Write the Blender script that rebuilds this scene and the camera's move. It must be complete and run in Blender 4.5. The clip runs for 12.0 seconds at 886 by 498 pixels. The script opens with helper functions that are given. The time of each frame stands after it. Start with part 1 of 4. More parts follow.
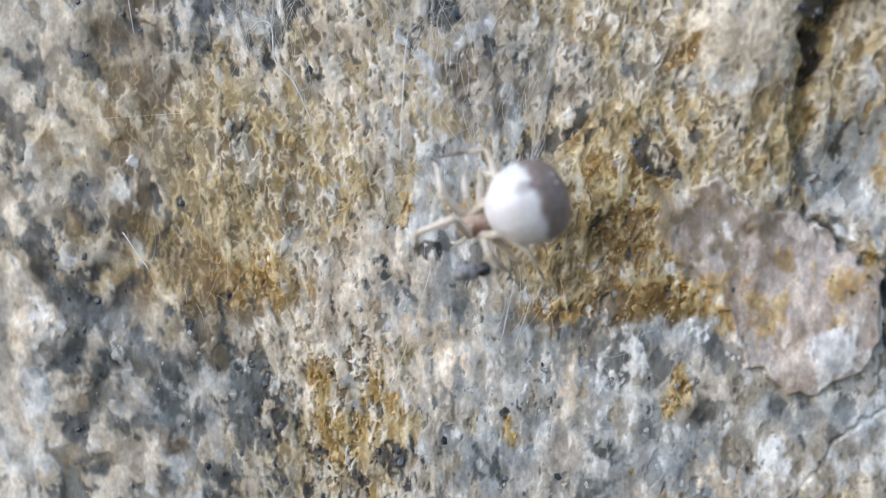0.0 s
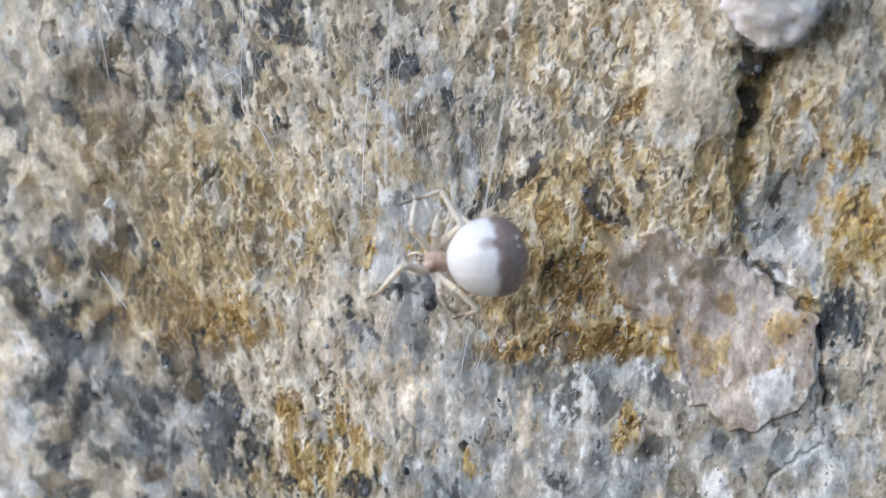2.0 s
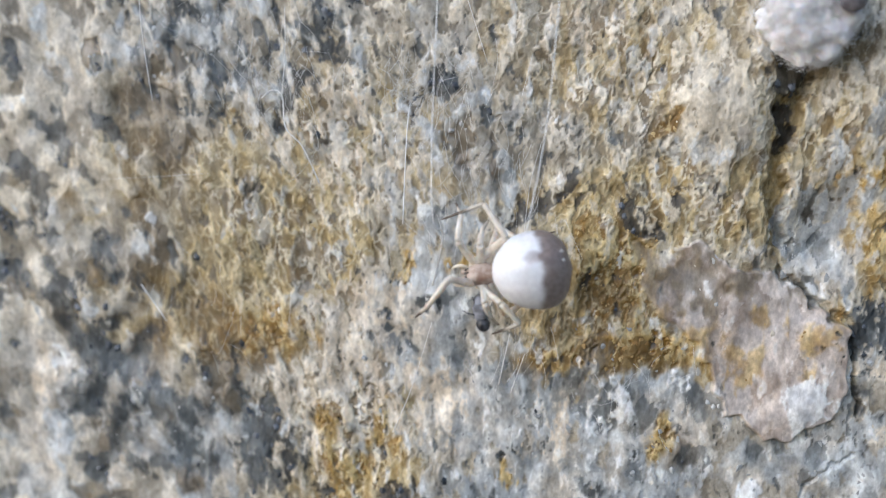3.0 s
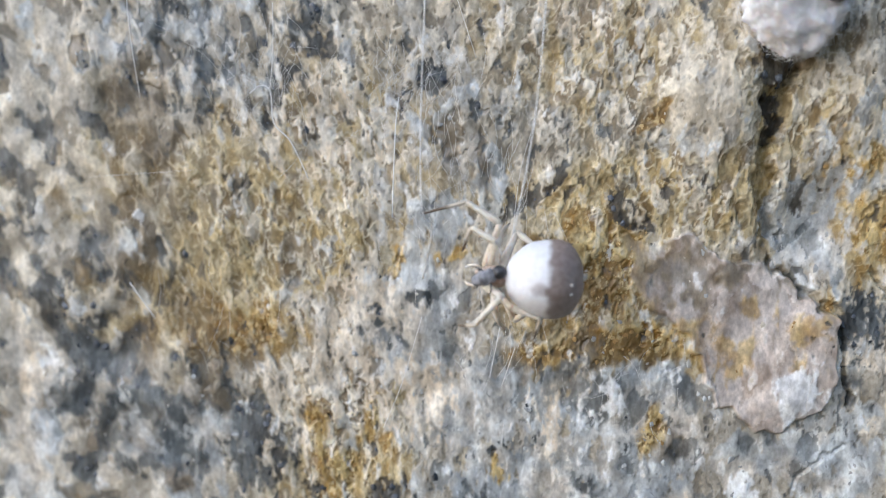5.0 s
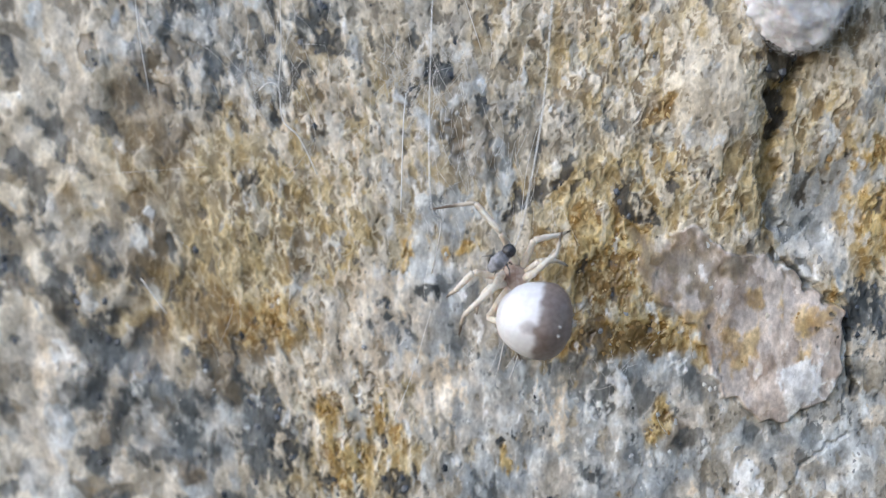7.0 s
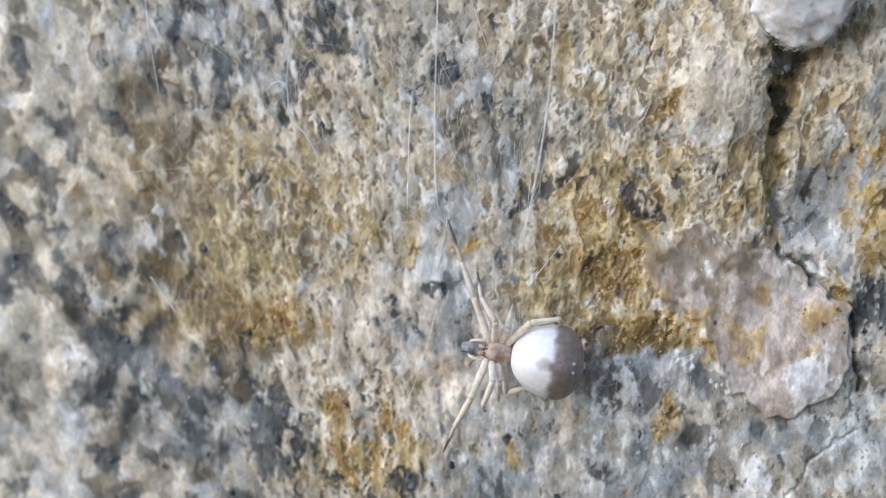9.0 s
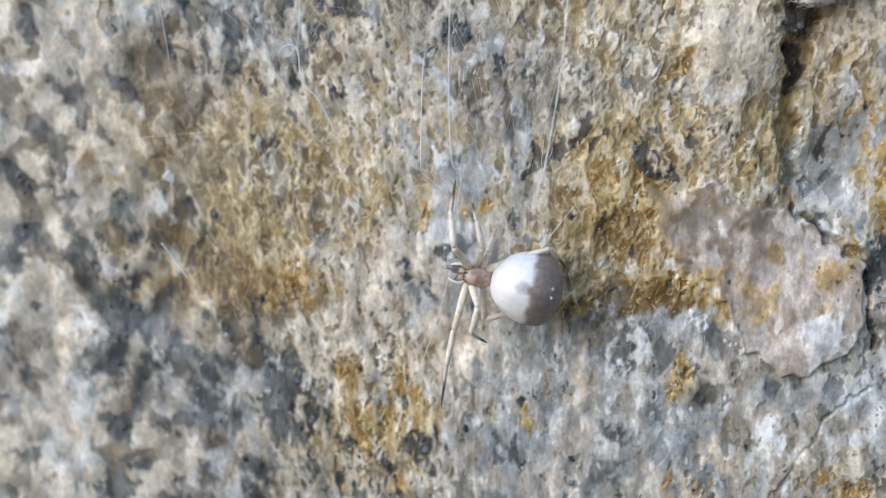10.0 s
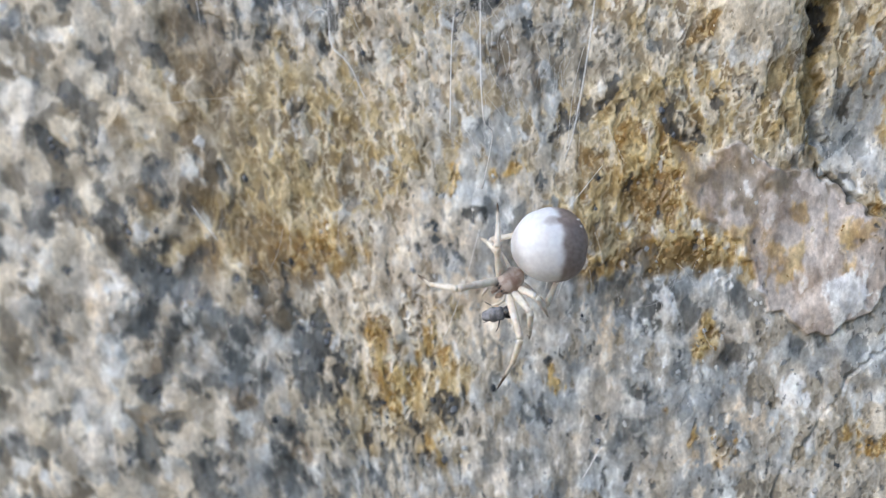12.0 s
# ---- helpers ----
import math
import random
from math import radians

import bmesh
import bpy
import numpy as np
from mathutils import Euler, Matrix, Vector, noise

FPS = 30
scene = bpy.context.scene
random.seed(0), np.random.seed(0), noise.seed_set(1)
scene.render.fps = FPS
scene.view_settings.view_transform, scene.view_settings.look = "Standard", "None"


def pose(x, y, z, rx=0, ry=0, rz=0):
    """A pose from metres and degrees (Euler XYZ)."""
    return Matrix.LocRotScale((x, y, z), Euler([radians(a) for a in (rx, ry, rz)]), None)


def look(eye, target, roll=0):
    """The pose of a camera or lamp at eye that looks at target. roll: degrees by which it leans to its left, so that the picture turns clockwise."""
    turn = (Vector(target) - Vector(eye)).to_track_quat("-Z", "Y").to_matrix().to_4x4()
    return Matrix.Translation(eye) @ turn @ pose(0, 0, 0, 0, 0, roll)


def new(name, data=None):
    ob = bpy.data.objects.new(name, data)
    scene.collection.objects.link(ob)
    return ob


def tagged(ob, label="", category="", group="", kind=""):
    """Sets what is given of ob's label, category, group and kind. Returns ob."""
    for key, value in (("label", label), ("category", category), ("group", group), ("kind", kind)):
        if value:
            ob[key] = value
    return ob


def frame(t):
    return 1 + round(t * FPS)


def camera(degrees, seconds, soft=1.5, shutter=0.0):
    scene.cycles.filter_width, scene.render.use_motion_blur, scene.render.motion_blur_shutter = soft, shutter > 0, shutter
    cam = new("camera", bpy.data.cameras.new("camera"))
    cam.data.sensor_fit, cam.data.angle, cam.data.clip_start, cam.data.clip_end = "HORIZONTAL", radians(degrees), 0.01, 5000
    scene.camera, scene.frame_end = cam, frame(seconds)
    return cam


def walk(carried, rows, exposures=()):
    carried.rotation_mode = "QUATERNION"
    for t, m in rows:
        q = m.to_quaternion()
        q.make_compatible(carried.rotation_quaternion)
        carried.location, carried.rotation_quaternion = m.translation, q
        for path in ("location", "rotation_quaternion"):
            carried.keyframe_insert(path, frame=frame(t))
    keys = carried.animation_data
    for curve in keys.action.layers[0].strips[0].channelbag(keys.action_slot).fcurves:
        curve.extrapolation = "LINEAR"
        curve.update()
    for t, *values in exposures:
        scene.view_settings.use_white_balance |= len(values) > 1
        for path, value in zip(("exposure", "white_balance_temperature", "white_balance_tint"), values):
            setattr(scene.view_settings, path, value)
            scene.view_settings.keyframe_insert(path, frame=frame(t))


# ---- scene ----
# All places below are in millimetres in the rock's own frame (x right, y into the rock, z up); MM turns them into metres.
MM = 0.001
cam = camera(50, 12.0, soft=1.2)
cam.data.dof.use_dof = True
cam.data.dof.focus_distance = 0.0484
cam.data.dof.aperture_fstop = 26.0
PATH = [
    (0.0, pose(-0.00039, -0.04755, -0.00325, 89.596, -0.741, 4.375)),
    (0.5, pose(0.00070, -0.04765, -0.00296, 89.348, -0.707, 4.526)),
    (1.0, pose(0.00008, -0.04787, -0.00276, 89.185, -0.789, 4.249)),
    (1.5, pose(0.00225, -0.04836, -0.00077, 89.154, -0.943, 4.770)),
    (2.0, pose(0.00195, -0.04971, -0.00026, 88.697, -0.678, 4.579)),
    (2.5, pose(-0.00080, -0.05100, -0.00003, 89.169, -0.610, 4.235)),
    (3.0, pose(-0.00048, -0.05086, 0.00001, 89.211, -0.701, 4.021)),
    (3.2, pose(-0.00071, -0.05076, -0.00059, 89.797, -0.744, 3.421)),
    (4.8, pose(-0.00068, -0.05084, -0.00125, 90.117, -0.368, 3.356)),
    (5.0, pose(-0.00046, -0.05077, -0.00096, 89.971, -0.278, 3.411)),
    (5.5, pose(0.00000, -0.05044, 0.00000, 89.519, -0.305, 3.466)),
    (6.0, pose(-0.00060, -0.05099, -0.00068, 89.336, -0.158, 3.272)),
    (6.5, pose(-0.00142, -0.05148, -0.00119, 89.621, 0.081, 3.190)),
    (7.0, pose(-0.00093, -0.05138, -0.00072, 89.357, 0.162, 3.325)),
    (7.2, pose(-0.00126, -0.05173, -0.00035, 88.684, 0.513, 3.487)),
    (8.8, pose(0.00065, -0.05141, -0.00222, 91.275, 0.056, 5.163)),
    (9.0, pose(-0.00059, -0.05160, -0.00158, 90.154, 0.241, 4.085)),
    (9.5, pose(-0.00168, -0.05196, -0.00274, 89.833, 0.494, 3.535)),
    (10.0, pose(-0.00158, -0.05159, -0.00333, 89.862, 0.653, 3.774)),
    (10.5, pose(-0.00261, -0.05206, -0.00393, 89.861, 0.671, 3.615)),
    (11.0, pose(-0.00221, -0.05202, -0.00378, 89.665, 0.672, 3.708)),
    (11.5, pose(-0.00262, -0.05213, -0.00471, 89.814, 0.664, 3.635)),
    (12.0, pose(-0.00312, -0.05243, -0.00546, 89.915, 0.685, 3.748)),
]
walk(cam, PATH, exposures=[(0.0, 0.24, 5780, 10), (12.0, 0.24, 5780, 10)])

# ---- light: an overcast sky, brighter from above and the side ----
world = bpy.data.worlds.new("overcast_sky")
scene.world = world
world.use_nodes = True
wt = world.node_tree
sky = wt.nodes.new("ShaderNodeTexSky")
sky.sky_type, sky.sun_disc = "NISHITA", False
sky.sun_elevation, sky.sun_rotation = radians(27), radians(234)
wt.links.new(sky.outputs[0], wt.nodes["Background"].inputs[0])
wt.nodes["Background"].inputs[1].default_value = 0.15
sun = new("sun", bpy.data.lights.new("sun", "SUN"))
sun.data.energy, sun.data.angle, sun.data.color = 1.5, radians(60), (1.0, 0.98, 0.95)
sun.matrix_world = look((-0.72, -0.52, 0.46), (0, 0, 0))


# ---- materials ----
def material(name):
    m = bpy.data.materials.new(name)
    m.use_nodes = True
    return m, m.node_tree, m.node_tree.nodes["Principled BSDF"]


def node(nt, kind, **values):
    n = nt.nodes.new(kind)
    for key, value in values.items():
        n.inputs[key].default_value = value
    return n


def mix(nt, factor, a, b):
    """A colour mix; a and b are sockets or colours."""
    n = nt.nodes.new("ShaderNodeMix")
    n.data_type = "RGBA"
    for slot, v in ((0, factor), (6, a), (7, b)):
        if isinstance(v, bpy.types.NodeSocket):
            nt.links.new(v, n.inputs[slot])
        else:
            n.inputs[slot].default_value = (*v, 1) if isinstance(v, tuple) else v
    return n.outputs[2]


def calc(nt, op, a, b=0.0):
    n = nt.nodes.new("ShaderNodeMath")
    n.operation, n.use_clamp = op, False
    for slot, v in ((0, a), (1, b)):
        if isinstance(v, bpy.types.NodeSocket):
            nt.links.new(v, n.inputs[slot])
        else:
            n.inputs[slot].default_value = v
    return n.outputs[0]


def step(nt, value, low, high):
    n = node(nt, "ShaderNodeMapRange", **{"From Min": low, "From Max": high})
    n.interpolation_type = "SMOOTHSTEP"
    nt.links.new(value, n.inputs[0])
    return n.outputs[0]


def grain(nt, size_mm, detail=4.0, rough=0.55, stretch=(1, 1, 1)):
    """Noise whose coarsest pattern is about size_mm wide, in the thing's own space."""
    tc = nt.nodes.new("ShaderNodeTexCoord")
    mp = nt.nodes.new("ShaderNodeMapping")
    mp.inputs["Scale"].default_value = stretch
    nt.links.new(tc.outputs["Object"], mp.inputs[0])
    n = node(nt, "ShaderNodeTexNoise", Scale=1000.0 / size_mm, Detail=detail, Roughness=rough)
    nt.links.new(mp.outputs[0], n.inputs["Vector"])
    return n.outputs[0]


def bumped(nt, bsdf, height, strength, depth_mm):
    b = node(nt, "ShaderNodeBump", Strength=strength, Distance=depth_mm * MM)
    nt.links.new(height, b.inputs["Height"])
    nt.links.new(b.outputs[0], bsdf.inputs["Normal"])


def attribute(nt, name):
    n = nt.nodes.new("ShaderNodeAttribute")
    n.attribute_name = name
    return n.outputs["Fac"]


def rock_material():
    m, nt, bsdf = material("weathered_granite")
    fine = grain(nt, 0.22, 4, 0.6, (1, 1, 0.65))
    mid = grain(nt, 0.9, 4, 0.55, (1, 1, 0.55))
    wide = grain(nt, 5.0, 4, 0.6)

    def two(low, high, a=0.38, b=0.62):
        return mix(nt, step(nt, mid, a + 0.03, b - 0.03), low, high)

    def laid(base, name, amount, colour):
        return mix(nt, calc(nt, "MULTIPLY", attribute(nt, name), amount), base, colour)

    straw = attribute(nt, "straw")
    base = two((0.43, 0.38, 0.295), (0.57, 0.515, 0.415))
    base = mix(nt, step(nt, wide, 0.45, 0.7), base, (0.45, 0.42, 0.37))
    base = laid(base, "straw", 0.95, two((0.55, 0.405, 0.175), (0.745, 0.605, 0.34)))
    base = laid(base, "cream", 0.80, two((0.61, 0.54, 0.43), (0.75, 0.69, 0.59)))
    veil = step(nt, grain(nt, 3.0, 3, 0.6), 0.42, 0.60)
    shard = step(nt, attribute(nt, "shard"), 0.15, 0.95)
    quartz = mix(nt, shard, mix(nt, veil, (0.36, 0.385, 0.405), (0.45, 0.42, 0.37)), mix(nt, veil, (0.64, 0.67, 0.685), (0.72, 0.67, 0.60)))
    base = laid(base, "quartz", 0.88, quartz)
    base = laid(base, "rosy", 1.0, mix(nt, shard, (0.40, 0.325, 0.275), (0.66, 0.59, 0.54)))
    base = laid(base, "ochre", 0.92, two((0.47, 0.29, 0.07), (0.70, 0.52, 0.215)))
    base = laid(base, "peach", 0.8, two((0.69, 0.58, 0.44), (0.80, 0.73, 0.63)))
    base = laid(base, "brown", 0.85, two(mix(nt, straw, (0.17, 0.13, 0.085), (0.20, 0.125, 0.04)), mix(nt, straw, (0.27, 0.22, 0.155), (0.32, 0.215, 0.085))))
    # brown of the hollows, darkened to stand in for the shade inside them
    hollow_tone = mix(nt, attribute(nt, "ochre"), mix(nt, straw, (0.13, 0.11, 0.08), (0.15, 0.097, 0.034)), (0.19, 0.098, 0.017))
    base = laid(base, "umber_shade", 0.92, hollow_tone)
    crust = mix(nt, attribute(nt, "ochre"), mix(nt, straw, (0.70, 0.66, 0.58), (0.74, 0.67, 0.50)), (0.74, 0.60, 0.33))
    base = laid(base, "crust", 0.8, crust)
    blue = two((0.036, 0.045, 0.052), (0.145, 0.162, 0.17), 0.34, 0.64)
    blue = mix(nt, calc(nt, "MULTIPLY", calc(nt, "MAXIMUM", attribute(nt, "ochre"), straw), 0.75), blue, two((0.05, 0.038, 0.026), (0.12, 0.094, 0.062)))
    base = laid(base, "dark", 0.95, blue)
    base = laid(base, "white", 1.0, (0.82, 0.825, 0.83))
    speck = mix(nt, step(nt, fine, 0.32, 0.68), (0.80, 0.79, 0.77), (1.10, 1.10, 1.10))
    tone = mix(nt, step(nt, attribute(nt, "tone"), 0.1, 0.9), (0.76, 0.76, 0.77), (1.17, 1.165, 1.15))
    for factor in (tone, speck):
        product = nt.nodes.new("ShaderNodeMix")
        product.data_type, product.blend_type = "RGBA", "MULTIPLY"
        product.inputs[0].default_value = 1.0
        nt.links.new(base, product.inputs[6])
        nt.links.new(factor, product.inputs[7])
        base = product.outputs[2]
    nt.links.new(base, bsdf.inputs["Base Color"])
    glassy = calc(nt, "MAXIMUM", attribute(nt, "quartz"), attribute(nt, "rosy"))
    rough = calc(nt, "SUBTRACT", 0.72, calc(nt, "MULTIPLY", glassy, 0.42))
    nt.links.new(rough, bsdf.inputs["Roughness"])
    bumped(nt, bsdf, fine, 0.30, 0.012)
    nt.links.new(calc(nt, "ADD", 0.08, calc(nt, "MULTIPLY", glassy, 0.35)), bsdf.inputs["Subsurface Weight"])
    bsdf.inputs["Subsurface Radius"].default_value = (1.0, 0.9, 0.75)
    bsdf.inputs["Subsurface Scale"].default_value = 0.35 * MM
    return m


def plain_material(name, low, high, size_mm, rough=0.6, relief=0.05, sss=0.0, stretch=(1, 1, 1)):
    """Two tones in a grain, with fine relief."""
    m, nt, bsdf = material(name)
    g = grain(nt, size_mm, 4, 0.6, stretch)
    nt.links.new(mix(nt, step(nt, g, 0.35, 0.65), low, high), bsdf.inputs["Base Color"])
    bsdf.inputs["Roughness"].default_value = rough
    bumped(nt, bsdf, g, 0.6, relief)
    if sss:
        bsdf.inputs["Subsurface Weight"].default_value = sss
        bsdf.inputs["Subsurface Radius"].default_value = (1.0, 0.8, 0.6)
        bsdf.inputs["Subsurface Scale"].default_value = 0.4 * MM
    return m


def abdomen_material():
    m, nt, bsdf = material("abdomen_skin")
    tc = nt.nodes.new("ShaderNodeTexCoord")
    sep = nt.nodes.new("ShaderNodeSeparateXYZ")
    nt.links.new(tc.outputs["Object"], sep.inputs[0])
    n = grain(nt, 0.8, 2, 0.5)
    wave = calc(nt, "ABSOLUTE", calc(nt, "SINE", calc(nt, "MULTIPLY", sep.outputs[1], 2600.0)))
    edge = calc(nt, "ADD", calc(nt, "MULTIPLY", sep.outputs[0], 1000.0), calc(nt, "ADD", calc(nt, "MULTIPLY", n, 0.55), calc(nt, "MULTIPLY", wave, 0.16)))
    front = step(nt, edge, 0.26, 0.62)
    across = calc(nt, "POWER", calc(nt, "MULTIPLY", sep.outputs[1], 2200.0), 2.0)
    along = calc(nt, "POWER", calc(nt, "MULTIPLY", calc(nt, "SUBTRACT", sep.outputs[0], 0.42 * MM), 1700.0), 2.0)
    blotch = step(nt, calc(nt, "ADD", calc(nt, "ADD", across, along), calc(nt, "MULTIPLY", n, 1.2)), 1.5, 0.7)
    front = calc(nt, "SUBTRACT", front, calc(nt, "MULTIPLY", blotch, 0.6))
    fine = grain(nt, 0.25, 4, 0.6)
    rear = mix(nt, step(nt, fine, 0.35, 0.65), (0.24, 0.185, 0.165), (0.32, 0.26, 0.235))
    white = mix(nt, step(nt, fine, 0.3, 0.7), (0.78, 0.77, 0.80), (0.89, 0.89, 0.91))
    nt.links.new(mix(nt, front, rear, white), bsdf.inputs["Base Color"])
    bsdf.inputs["Roughness"].default_value = 0.42
    bsdf.inputs["Subsurface Weight"].default_value = 0.3
    bsdf.inputs["Subsurface Radius"].default_value = (1.0, 0.8, 0.7)
    bsdf.inputs["Subsurface Scale"].default_value = 0.3 * MM
    bumped(nt, bsdf, fine, 0.3, 0.03)
    return m


def foot_material():
    """Pale at the joint, dark brown towards the tip."""
    m, nt, bsdf = material("foot_cuticle")
    tc = nt.nodes.new("ShaderNodeTexCoord")
    sep = nt.nodes.new("ShaderNodeSeparateXYZ")
    nt.links.new(tc.outputs["Object"], sep.inputs[0])
    along = calc(nt, "ADD", calc(nt, "MULTIPLY", sep.outputs[0], 1000.0), calc(nt, "MULTIPLY", grain(nt, 0.3), 0.3))
    nt.links.new(mix(nt, step(nt, along, 0.75, 1.35), (0.62, 0.55, 0.46), (0.13, 0.095, 0.07)), bsdf.inputs["Base Color"])
    bsdf.inputs["Roughness"].default_value = 0.45
    return m


ROCK = rock_material()
FOOT = foot_material()
WRAP = plain_material("silk_wrapped_shell", (0.12, 0.12, 0.13), (0.34, 0.34, 0.37), 0.4, 0.6, 0.05)
ABDOMEN = abdomen_material()
LEG = plain_material("leg_cuticle", (0.66, 0.57, 0.46), (0.83, 0.76, 0.67), 0.4, 0.45, 0.02, 0.5)
HEAD = plain_material("head_cuticle", (0.28, 0.17, 0.12), (0.52, 0.42, 0.35), 0.5, 0.4, 0.03, 0.3)
DOT = plain_material("white_dot", (0.55, 0.52, 0.51), (0.68, 0.66, 0.65), 0.3, 0.5, 0.02)
PREY = plain_material("prey_shell", (0.012, 0.012, 0.014), (0.10, 0.10, 0.11), 0.35, 0.35, 0.04)
SILK = plain_material("silk", (0.78, 0.77, 0.75), (0.88, 0.87, 0.86), 0.5, 0.35, 0.01)
WOOL = plain_material("silk_wool", (0.84, 0.79, 0.80), (0.93, 0.90, 0.91), 0.25, 0.95, 0.03, 0.5)
PLUG = plain_material("plug", (0.10, 0.09, 0.10), (0.24, 0.22, 0.23), 0.4, 0.6, 0.05)


def chip_material(name, low, high, rough):
    """A mineral chip whose tone varies from chip to chip."""
    m, nt, bsdf = material(name)
    info = nt.nodes.new("ShaderNodeObjectInfo")
    g = grain(nt, 0.3, 4, 0.6)
    tone = calc(nt, "ADD", calc(nt, "MULTIPLY", info.outputs["Random"], 0.7), calc(nt, "MULTIPLY", g, 0.4))
    nt.links.new(mix(nt, step(nt, tone, 0.1, 0.9), low, high), bsdf.inputs["Base Color"])
    bsdf.inputs["Roughness"].default_value = rough
    bumped(nt, bsdf, g, 0.4, 0.05)
    return m


CHIP_QUARTZ = chip_material("quartz_chip", (0.30, 0.30, 0.30), (0.56, 0.56, 0.54), 0.25)
CHIP_DARK = chip_material("dark_chip", (0.02, 0.024, 0.03), (0.12, 0.13, 0.15), 0.3)
CHIP_PALE = chip_material("pale_chip", (0.46, 0.39, 0.29), (0.70, 0.64, 0.54), 0.7)
CHIP_OCHRE = chip_material("ochre_chip", (0.30, 0.17, 0.05), (0.56, 0.41, 0.19), 0.7)


# ---- noise fields ----
def lattice(ix, iz, seed):
    h = (ix * 374761393 + iz * 668265263 + seed * 974634541) & 0x7FFFFFFF
    h = ((h ^ (h >> 13)) * 1274126177) & 0x7FFFFFFF
    return (h ^ (h >> 16)) & 0xFFFF


def ripple(x, z, seed):
    """Gradient noise, about -1 to 1."""
    fx, fz = np.floor(x), np.floor(z)
    ix, iz, u, v = fx.astype(np.int64), fz.astype(np.int64), x - fx, z - fz
    su, sv = u * u * u * (u * (u * 6 - 15) + 10), v * v * v * (v * (v * 6 - 15) + 10)
    out = 0.0
    for dx in (0, 1):
        for dz in (0, 1):
            a = lattice(ix + dx, iz + dz, seed) * (2 * math.pi / 65536)
            w = (su if dx else 1 - su) * (sv if dz else 1 - sv)
            out = out + w * (np.cos(a) * (u - dx) + np.sin(a) * (v - dz))
    return out * 1.5


def octaves(x, z, seed, count=4, fall=0.55):
    out, gain = 0.0, 1.0
    for n in range(count):
        out = out + gain * ripple(x * 2**n + 17.3 * n, z * 2**n - 9.1 * n, seed + n)
        gain *= fall
    return out


def cells(x, z, seed):
    """Nearest and second nearest distance to scattered seeds, and a number of the nearest one's own, 0 to 1."""
    fx, fz = np.floor(x).astype(np.int64), np.floor(z).astype(np.int64)
    near, next_, own = np.full(x.shape, 9.0), np.full(x.shape, 9.0), np.zeros(x.shape)
    for dx in (-1, 0, 1):
        for dz in (-1, 0, 1):
            ix, iz = fx + dx, fz + dz
            d = np.hypot(ix + lattice(ix, iz, seed) / 65536 - x, iz + lattice(ix, iz, seed + 5) / 65536 - z)
            closer = d < near
            next_ = np.where(closer, near, np.minimum(next_, d))
            own = np.where(closer, lattice(ix, iz, seed + 9) / 65536, own)
            near = np.where(closer, d, near)
    return near, next_, own


def ramp(v, low, high):
    t = np.clip((v - low) / (high - low), 0, 1)
    return t * t * (3 - 2 * t)


def spot(x, z, cx, cz, rx, rz, turn=0.0):
    """1 in the middle of an ellipse, 0.5 on its edge, falling off outside; turn in degrees."""
    c, s = math.cos(radians(turn)), math.sin(radians(turn))
    u, v = (x - cx) * c + (z - cz) * s, -(x - cx) * s + (z - cz) * c
    return 0.5 ** ((u / rx) ** 2 + (v / rz) ** 2)


def spots(x, z, rows):
    out = np.zeros_like(x)
    for row in rows:
        out = np.maximum(out, row[5] * spot(x, z, *row[:5]))
    return out


# ---- the minerals of the rock, with some painted shade and highlight: centre, half width, half height, turn, weight ----
# The first row browns the shade painted in the crack.
STRAW = [(12.84, 5.89, 1.34, 2.68, 0, 0.9), (-11.81, -0.14, 6.26, 3.58, 0, 0.8), (-9.25, 4.7, 5.66, 3.28, 0, 0.6), (8.97, 1.69, 8.94, 1.94, 0, 0.85), (3.66, -3.88, 2.68, 3.87, 0, 0.9), (16.46, 4.74, 3.58, 3.28, 0, 0.7), (-8.43, -11.23, 3.87, 3.58, 0, 0.8), (-17.37, -4.25, 5.07, 2.09, 0, 0.8), (6.06, 8.82, 5.36, 3.28, 0, 0.5), (-23.21, 2.95, 5.36, 1.79, 15, 0.5), (17.92, 0.02, 1.79, 2.09, 0, 0.9), (-14.31, 3.23, 4.47, 1.79, 0, 0.6), (-3.15, -1.29, 1.19, 0.74, 0, 0.8), (7.71, -6.15, 3.28, 1.19, 0, 0.8), (13.51, -4.56, 2.68, 1.79, 0, 0.4)]
OCHRE = [(5.08, -1.50, 3.0, 2.6, 0, 0.75), (6.57, -5.64, 3.6, 1.1, 0, 1.0), (1.94, -6.44, 1.6, 0.8, 0, 0.8),
         (-14.12, -5.13, 3.6, 1.5, 12, 0.72), (-10.14, -11.61, 0.7, 3.4, 0, 0.85), (-8.75, -13.13, 1.2, 1.0, 0, 0.75),
         (-10.83, -10.59, 0.5, 2.0, 0, 0.8), (-7.58, -10.10, 0.5, 1.4, -20, 0.95), (-6.48, -11.59, 0.5, 1.0, -10, 0.95), (-9.44, -14.20, 1.6, 0.7, 0, 0.75), (-7.21, -16.69, 1.0, 1.2, 0, 0.5), (7.50, -10.44, 0.7, 0.9, 0, 0.95), (18.19, 0.03, 1.6, 2.2, 0, 0.7)]
